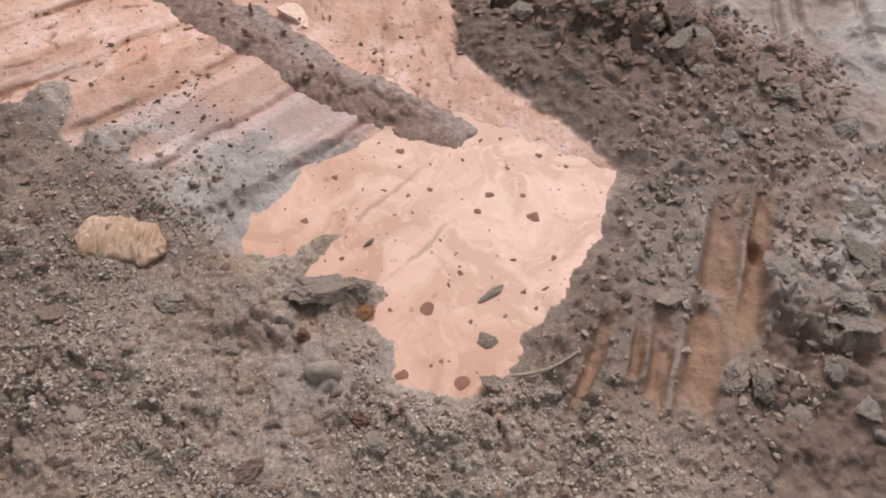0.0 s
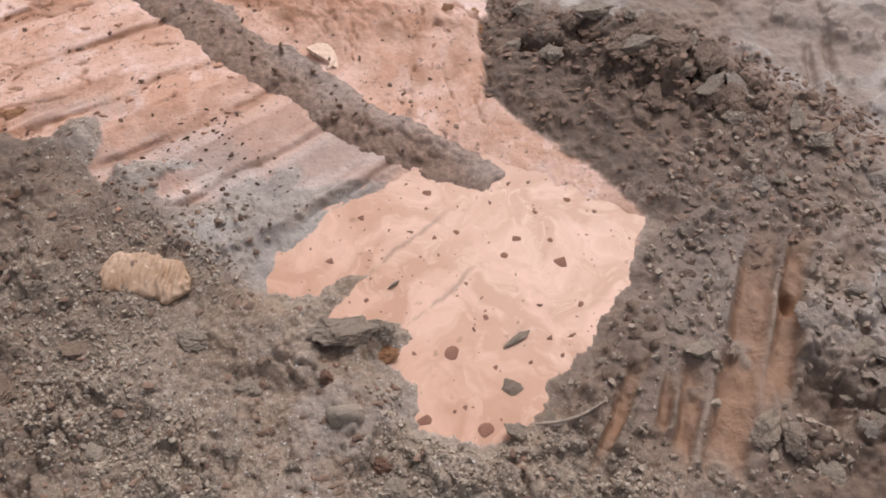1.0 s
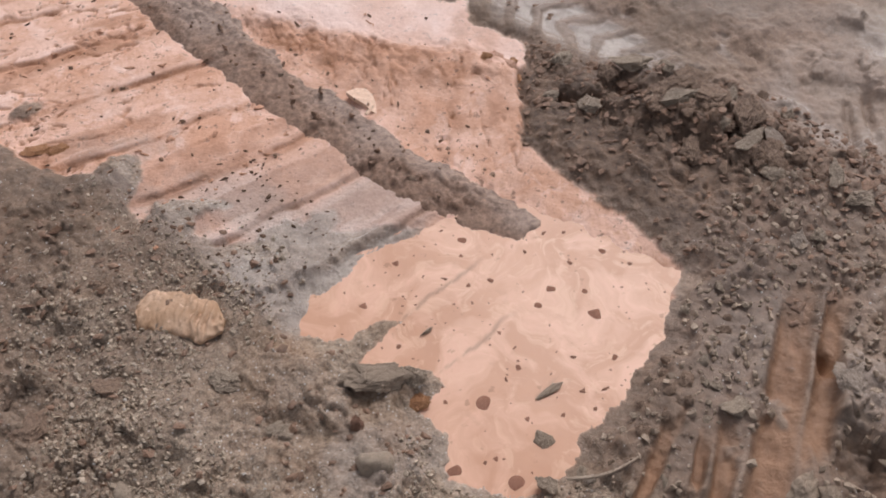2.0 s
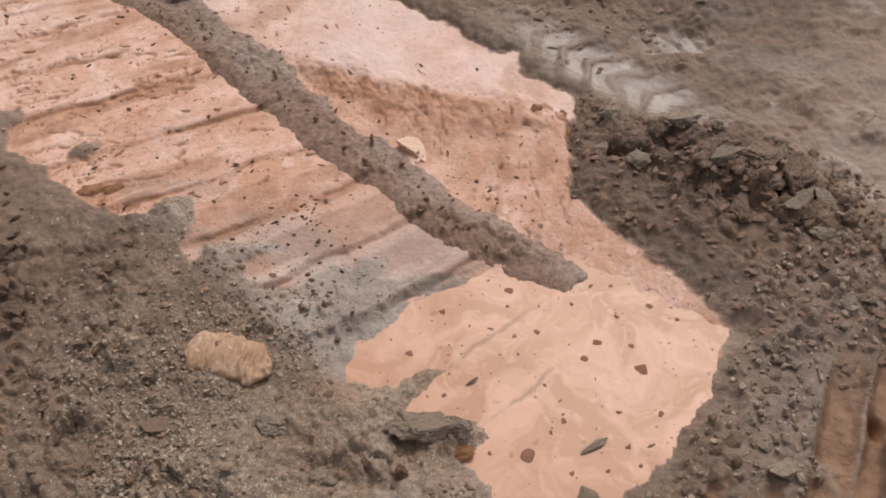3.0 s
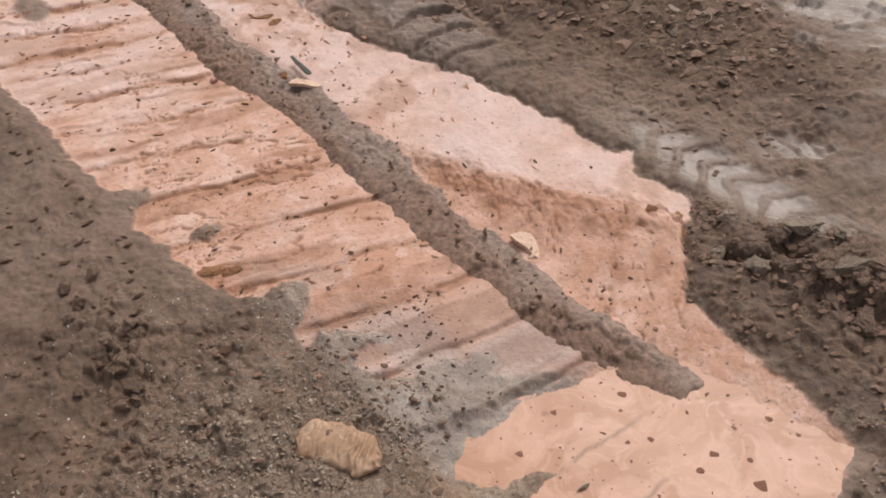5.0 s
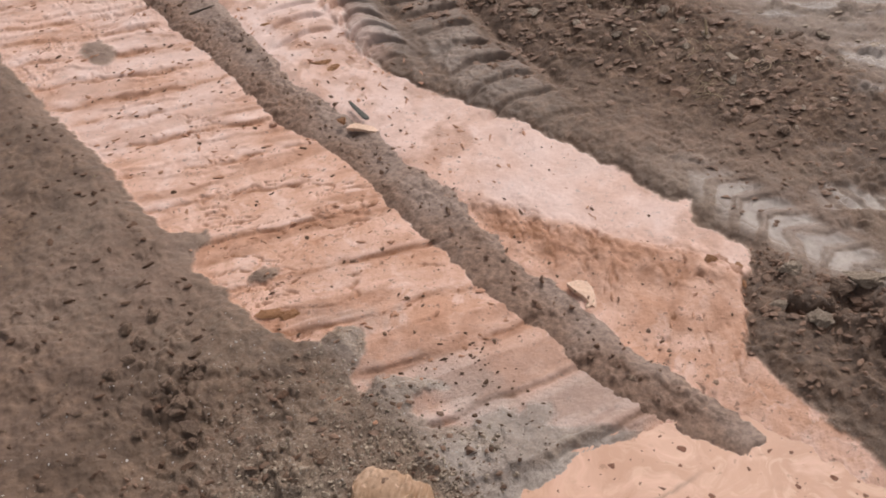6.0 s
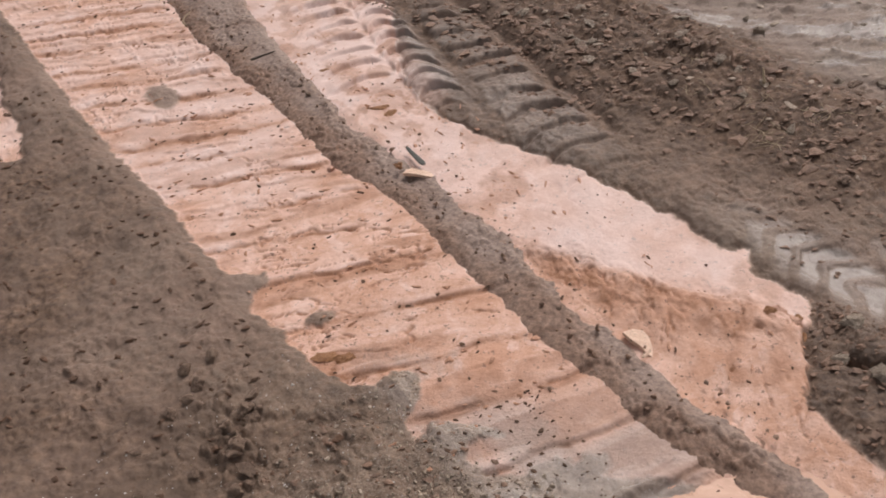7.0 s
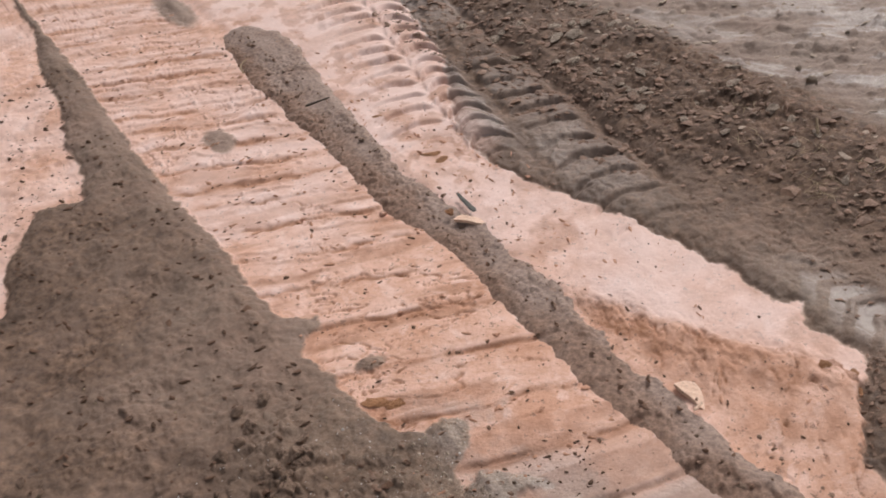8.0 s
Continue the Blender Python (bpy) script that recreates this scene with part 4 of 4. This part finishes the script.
# clots on the water
for u, v, size in ((0.497, 0.877, 0.036), (0.534, 0.599, 0.034), (0.398, 0.522, 0.034), (0.49, 0.47, 0.030), (0.858, 0.718, 0.020), (0.593, 0.865, 0.022), (0.797, 0.843, 0.022), (0.572, 1.0, 0.018), (0.588, 0.82, 0.018),
                   (0.532, 0.693, 0.016), (0.692, 0.806, 0.016), (0.774, 0.813, 0.012), (0.603, 0.937, 0.014), (0.541, 0.902, 0.014), (0.415, 0.822, 0.016), (0.837, 0.607, 0.022), (0.414, 0.671, 0.013), (0.586, 0.555, 0.013),
                   (0.716, 0.77, 0.014), (0.452, 0.532, 0.014), (0.458, 0.624, 0.014), (0.605, 0.728, 0.012), (0.725, 0.585, 0.012)):
    x, y = to_world(u, v)[:2]
    lay("clot", ROUNDS, BROWN_CLOT, x, y, 0.85 * size, "round brown clot afloat on the muddy water", "clot", "clots on the puddle", sink=0.3, tilt=2, stretch=(1, 1, 0.16), lift=-height_at(x, y))
clod(*to_world(0.46, 0.70)[:2], 0.055, CRUMB, "narrow grey spit of mud rising from the puddle", stretch=(1.6, 0.35, 0.35), spin=40, tilt=3, lift=0.018)
clod(*to_world(0.707, 0.64)[:2], 0.026, CRUMB, "narrow grey spit of mud rising from the puddle", stretch=(1.6, 0.35, 0.35), spin=40, tilt=3, lift=0.019)


def ribbed_roll():
    """A strip of yellow clay, ribbed by the bucket and curled over."""
    us, arc = np.linspace(0, 1, 90), np.linspace(0, math.pi, 22)
    bm, rows = bmesh.new(), []
    for t in us:
        rib = math.sin(t * 60 + 2 * noise.noise(Vector((t * 4, 0, 2)))) * min(1, max(0, 5 * (t - 0.4)))
        wide = 0.045 * (1 + 0.14 * noise.noise(Vector((t * 7, 3, 1)))) * min(1, 0.5 + 7 * t) * min(1, 0.3 + 4 * (1 - t))
        ring = []
        for q in arc:
            edge = 1 + 0.09 * noise.noise(Vector((t * 14, 2 * round(math.cos(q)), 7))) * abs(math.cos(q))
            high = 0.024 * (1 - 0.45 * t) * math.sin(q) ** 0.7 * (1 + 0.25 * noise.noise(Vector((t * 8, q * 1.5, 4)))) + 0.0030 * rib * math.sin(q) + 0.004 * noise.noise(Vector((t * 22, q * 3, 8)))
            ring.append(bm.verts.new((0.165 * (t - 0.5) + 0.012 * math.cos(q) * noise.noise(Vector((q, 5, 1))), wide * math.cos(q) * edge + 0.008 * math.sin(4 * t), high - 0.008)))
        rows.append(ring)
    for a, b in zip(rows, rows[1:]):
        for i in range(len(arc) - 1):
            bm.faces.new((a[i], b[i], b[i + 1], a[i + 1]))
    bm.faces.new(rows[0]), bm.faces.new(rows[-1][::-1])
    bmesh.ops.recalc_face_normals(bm, faces=bm.faces[:])
    me = bpy.data.meshes.new("clay_roll")
    bm.to_mesh(me)
    bm.free()
    me.polygons.foreach_set("use_smooth", np.ones(len(me.polygons), bool))
    me.materials.append(SAND_CLAY)
    ob = new("clay_roll", me)
    ob.matrix_world = pose(-0.59, 0.95, max(height_at(-0.65, 0.96), height_at(-0.59, 0.95), height_at(-0.52, 0.94)) - 0.004, 0, 0, -8)
    return tagged(ob, "pale yellow ribbed strip of clay lying in grey mud", "clay lump")


ribbed_roll()


def stick_mesh(name, length, thick, bend, seed, flat=1.0):
    """A tapered bent stick along x."""
    bm, rows = bmesh.new(), []
    for i in range(9):
        t = i / 8
        off = bend * math.sin(t * math.pi) + 0.15 * thick * noise.noise(Vector((t * 5, seed, 0)))
        r = thick * (1 - 0.5 * t) * (0.6 if i in (0, 8) else 1)
        rows.append([bm.verts.new((length * (t - 0.5), off + r * math.cos(q), r * flat * math.sin(q))) for q in np.linspace(0, 2 * math.pi, 7)[:-1]])
    for a, b in zip(rows, rows[1:]):
        for i in range(6):
            bm.faces.new((a[i], b[i], b[(i + 1) % 6], a[(i + 1) % 6]))
    bm.faces.new(rows[0][::-1]), bm.faces.new(rows[-1])
    bmesh.ops.recalc_face_normals(bm, faces=bm.faces[:])
    me = bpy.data.meshes.new(name)
    bm.to_mesh(me)
    bm.free()
    return me


def stick(name, x, y, length, thick, spin, material, label, category, bend=0.0, flat=1.0, lift=0.004, tilt=0.0):
    me = stick_mesh(name, length, thick, bend, length * 100, flat)
    me.materials.append(material)
    ob = new(name, me)
    ob.matrix_world = pose(x, y, height_at(x, y) + thick * flat + lift, 0, tilt, spin)
    return tagged(ob, label, category)


def wood_flake(u, v, spin, size, lift, label):
    """A split flake with a ragged outline, thin along one side."""
    outline = [(-0.052, -0.020), (-0.046, 0.012), (-0.030, 0.026), (-0.006, 0.022), (0.014, 0.028), (0.038, 0.024), (0.056, 0.004), (0.050, -0.014), (0.030, -0.022), (0.006, -0.018), (-0.022, -0.027)]
    bm = bmesh.new()
    top, low = [], []
    for n, (x, y) in enumerate(outline):
        thick = 0.006 + 0.004 * noise.noise(Vector((x * 40, y * 40, 3))) + 0.05 * max(0, -y)
        bow = 0.006 * math.cos(x * 30) + 0.003 * noise.noise(Vector((x * 60, y * 60, 9)))
        top.append(bm.verts.new((x, y, bow + thick)))
        low.append(bm.verts.new((x * 0.93, y * 0.9, bow - 0.004)))
    crown = bm.verts.new((0.004, 0.002, 0.0135))
    for i in range(len(outline)):
        j = (i + 1) % len(outline)
        bm.faces.new((low[i], low[j], top[j], top[i]))
        bm.faces.new((top[i], top[j], crown))
    bm.faces.new(low[::-1])
    bmesh.ops.recalc_face_normals(bm, faces=bm.faces[:])
    me = bpy.data.meshes.new("wood_chip")
    bm.to_mesh(me)
    bm.free()
    me.materials.append(WOOD)
    ob = new("wood_chip", me)
    p = to_world(u, v)
    ob.matrix_world = pose(p.x, p.y, max(height(u, v), ridge_height(u, v - 0.02)) + lift, -15, 9, spin) @ Matrix.Diagonal((size, size, size, 1))
    return tagged(ob, label, "wood chip")


wood_flake(1.205, 0.992, -40, 0.95, -0.004, "pale split flake of wood lying by the mud ridge")
wood_flake(2.06, 0.972, 2, 0.8, 0.004, "pale splinter of wood lying across the mud ridge")
stick("wood_chip", *to_world(1.165, 0.965)[:2], 0.035, 0.005, 60, WOOD, "thin splinter of yellow wood", "wood chip", flat=0.6, lift=0.02)
clod(*to_world(2.11, 0.945)[:2], 0.034, RUST, "rusty orange lump of clay on the mud ridge", lift=0.03)
stick("leaf", *to_world(2.125, 1.008)[:2], 0.11, 0.010, 134, GREEN, "narrow dark wet leaf beside the mud ridge", "leaf", bend=0.001, flat=0.3, lift=0.016)
stick("twig", *to_world(3.42, 0.88)[:2], 0.12, 0.004, 110, STRAW, "thin pale curved stem on the ridge", "twig", bend=0.02, lift=0.03)
stick("twig", *to_world(2.94, 0.945)[:2], 0.09, 0.005, 45, BARK, "short dark twig on the mud ridge", "twig", lift=0.045)
stick("twig", 0.165, 0.668, 0.13, 0.0040, 20, CRUMB, "thin root lying from the puddle's rim", "twig", bend=-0.012, lift=0.012)
stick("twig", *to_world(1.67, 1.92)[:2], 0.05, 0.005, 100, STRAW, "short pale stalk standing in the mound", "twig", lift=0.02, tilt=-40)


def tuft(u, v, blades, reach):
    """A trodden tuft of straw."""
    p = to_world(u, v)
    base = new("straw_tuft")
    base.matrix_world = pose(p.x, p.y, height(u, v))
    for n in range(blades):
        me = stick_mesh("stalk", dice.uniform(0.4, 1) * reach, 0.0014, dice.uniform(-0.008, 0.008), n, 0.5)
        me.materials.append(STRAW)
        ob = new("stalk", me)
        ob.parent = base
        ob.matrix_basis = pose(dice.gauss(0, reach * 0.5), dice.gauss(0, reach * 0.5), dice.uniform(0.004, 0.03), dice.uniform(-20, 20), dice.uniform(-35, 15), dice.uniform(0, 360))
    return tagged(base, "trodden tuft of yellow straw in the earth mound", "straw tuft", "straw on the mound")


for u, v, n, r in ((1.50, 1.72, 22, 0.06), (1.62, 1.82, 12, 0.055), (1.45, 1.90, 10, 0.05), (1.75, 1.75, 8, 0.05), (1.9, 1.85, 8, 0.05)):
    tuft(u, v, n, r)


def scatter(name, count, spot, low, high, material, label, category, seed, lift=0.0, level=None, stretch=None, spin=0.0):
    """Uncounted small stones in one mesh."""
    rng = np.random.RandomState(seed)
    ball = bmesh.new()
    bmesh.ops.create_icosphere(ball, subdivisions=1, radius=0.5)
    corners = np.array([vert.co for vert in ball.verts])
    tris = np.array([[vert.index for vert in face.verts] for face in ball.faces])
    ball.free()
    co, faces = [], []
    for n in range(count):
        u, v = spot(rng)
        s = low + (high - low) * rng.rand() ** 2.4
        if stretch:
            m = np.array(Euler((rng.uniform(-0.25, 0.25), rng.uniform(-0.25, 0.25), spin + rng.normal(0, 0.55))).to_matrix()) * s * np.array(stretch) * rng.uniform(0.6, 1.3, 3)
        else:
            m = np.array(Euler(rng.uniform(0, 6.3, 3)).to_matrix()) * s * rng.uniform(0.6, 1.3, 3)
        p = to_world(u, v, height(u, v) + lift + 0.12 * s if level is None else level)
        faces.append(tris + 12 * n)
        co.append((corners * rng.uniform(0.40, 1.45, (12, 1))) @ m.T + np.array(p))
    me = bpy.data.meshes.new(name)
    me.from_pydata(np.concatenate(co).tolist(), [], np.concatenate(faces).tolist())
    me.materials.append(material)
    return tagged(new(name, me), label, category, kind="stuff")



def by_bar(r):
    """A spot beside one of the bars of the crawler print."""
    v = r.uniform(0.38, 0.86)
    u = r.choice(BARS[5:25]) + r.normal(0, 0.025)
    return u - np.interp(u, LEAN_AT, LEANS) * (v - 0.84), v


def clay_at(u, v):
    return CLAYS[int(np.clip(np.searchsorted(US, u), 0, len(US) - 1)), int(np.clip(np.searchsorted(VS, v), 0, len(VS) - 1))]


def on_heap(r):
    """A spot on the brown heap, off the clay and the tyre print."""
    while True:
        u, v = r.uniform(0.15, 1.05), r.uniform(1.06, 1.6)
        if v + 0.25 * (u - 0.6) < 1.27 and r.rand() > 0.3:
            continue
        if clay_at(u, v) < 0.2 and height(u, v) > 0.012 and v < np.interp(u, [0.5, 0.8, 1.0], [1.55, 1.42, 1.37]):
            return u, v


def off_water(r, low_u, high_u, low_v, high_v):
    while True:
        u, v = r.uniform(low_u, high_u), r.uniform(low_v, high_v)
        if height(u, v) > 0.012 and raked_at(u, v) < 0.15:
            return u, v


def gritty(r):
    """A spot in the open mud, where the grit lies thick rather than thin."""
    while True:
        u, v = off_water(r, 0.0, 1.05 + 0.45 * r.rand() ** 2, -0.45, 0.6)
        if v > 0.48 and u > 0.8 and r.rand() > 0.15:
            continue
        if r.rand() < 0.30 + 1.1 * float(fbm(np.array(u), np.array(v), 5, 2, 501)):
            return u, v


scatter("mud_crumbs", 1500, lambda r: off_water(r, 0.1, 1.5, -0.45, 0.55), 0.004, 0.018, CRUMB_EARTH, "broken chips of brown mud bedded in grit", "crumbs", 34, 0.0, None, (1.3, 1.0, 0.5), 0.3)
scatter("gravel", 15000, gritty, 0.003, 0.011, GRIT, "small wet grit and gravel bedded in grey mud", "gravel", 3)
scatter("mud_crumbs", 1500, lambda r: off_water(r, -0.1, 0.45, 0.5, 1.4), 0.004, 0.018, CRUMB, "crumbs of mud and grit beside the puddle", "crumbs", 4)
scatter("mud_crumbs", 1700, on_heap, 0.003, 0.018, CRUMB_EARTH, "crumbs of brown earth on the heap", "crumbs", 5, 0.0, None, (1.5, 1.0, 0.42), 0.3)
scatter("mud_crumbs", 2600, lambda r: off_water(r, 1.0, 3.4, 1.40 + 0.2 * r.rand(), 2.1), 0.003, 0.018, CRUMB_EARTH, "flat brown chips of earth behind the tyre print", "crumbs", 6, 0.0, None, (1.5, 1.0, 0.32), 0.4)
scatter("mud_crumbs", 450, lambda r: off_water(r, 1.2, 3.4, 1.62, 2.1), 0.010, 0.036, CRUMB_EARTH, "flat plates of broken mud on the mound", "crumbs", 26, 0.0, None, (1.3, 1.0, 0.38), 0.4)
scatter("mud_crumbs", 650, lambda r: off_water(r, 1.9, 3.5, 1.38 + 0.12 * r.rand(), 1.80), 0.006, 0.030, CRUMB_EARTH, "flat crumbs of dark mud strewn over the tyre print", "crumbs", 36, 0.0, None, (1.4, 1.0, 0.35), 0.2)
scatter("mud_crumbs", 700, lambda r: off_water(r, 1.2, 3.6, 1.75, 2.7), 0.003, 0.022, CRUMB, "flat grey chips of mud behind the tyre print", "crumbs", 16, 0.0, None, (1.5, 1.0, 0.32), 0.4)
scatter("mud_crumbs", 120, lambda r: (r.uniform(1.0, 3.9), r.uniform(0.40, 0.85)), 0.003, 0.011, CRUMB_DARK, "dark crumbs of mud strewn over the clay print", "crumbs", 7, 0.0, None, (1.4, 1.0, 0.5))
scatter("clay_flakes", 170, lambda r: (r.uniform(1.2, 3.9), r.uniform(0.40, 0.85)), 0.003, 0.014, CRUMB_CLAY, "rusty flakes of clay torn up by the crawler", "flakes", 17, 0.0, None, (2.2, 1.0, 0.4), 0.5)
scatter("clay_flakes", 130, lambda r: (r.uniform(0.9, 3.2), r.uniform(1.02, 1.30)), 0.003, 0.014, CRUMB_CLAY, "rusty flakes of clay strewn over the bench", "flakes", 18, 0.0, None, (2.6, 0.8, 0.35), 2.1)
scatter("mud_crumbs", 90, lambda r: (r.uniform(0.9, 3.0), r.uniform(1.0, 1.3)), 0.003, 0.011, CRUMB_DARK, "dark crumbs of mud strewn over the clay bench", "crumbs", 8, 0.0, None, (1.6, 0.9, 0.5), 2.1)
scatter("mud_crumbs", 1100, lambda r: (r.uniform(1.2, 4.0), r.uniform(-0.5, 0.34)), 0.003, 0.018, CRUMB_DARK, "dark bits of earth on smooth brown mud", "crumbs", 9, 0.0, None, (1.7, 0.9, 0.5), 0.15)
scatter("mud_crumbs", 420, lambda r: (r.uniform(0.8, 3.8), r.uniform(0.86, 1.0)), 0.003, 0.014, CRUMB_EARTH, "crumbs of mud along the ridge", "crumbs", 10, 0.014)
scatter("mud_crumbs", 230, by_bar, 0.003, 0.012, CRUMB_DARK, "dark crumbs lying along the bars of the crawler print", "crumbs", 31, 0.0, None, (1.9, 0.9, 0.5), 0.45)
scatter("clay_flakes", 420, by_bar, 0.003, 0.013, CRUMB_CLAY, "rusty flakes along the bars of the crawler print", "flakes", 32, 0.0, None, (2.2, 0.9, 0.45), 0.45)
scatter("clay_flakes", 150, lambda r: (r.uniform(1.8, 3.6), r.uniform(1.0, 1.2)), 0.003, 0.011, CRUMB_CLAY, "rusty flakes of clay beside the tyre print", "flakes", 33, 0.0, None, (2.4, 0.8, 0.4), 2.3)
scatter("mud_crumbs", 170, lambda r: (r.uniform(0.95, 1.3), r.uniform(0.42, 0.72)), 0.003, 0.011, CRUMB_DARK, "dark crumbs strewn over the silted end of the print", "crumbs", 35, 0.0, None, (1.5, 0.9, 0.5), 0.4)
# Flat flecks stand in for the dark round marks of raindrops.
scatter("floating_flecks", 130, lambda r: (r.uniform(0.36, 0.9), r.uniform(0.5, 1.05)), 0.004, 0.012, BROWN_FLECK, "dark flat flecks standing for raindrop marks on the muddy water", "flecks", 12, 0.0, 0.0, (1.2, 1.0, 0.10))
scatter("quartz_grains", 1300, lambda r: off_water(r, 0.0, 1.7, -0.45, 0.6), 0.002, 0.0055, QUARTZ, "bright wet grains of quartz in the mud", "grains", 21)
scatter("quartz_grains", 160, lambda r: (r.uniform(1.5, 3.4), r.uniform(-0.4, 0.33)), 0.002, 0.006, STRAW, "pale specks of straw and sand on the brown mud", "grains", 23)
scatter("quartz_grains", 350, lambda r: off_water(r, -0.1, 0.45, 0.5, 1.4), 0.002, 0.005, QUARTZ, "bright wet grains of quartz in the mud", "grains", 22)
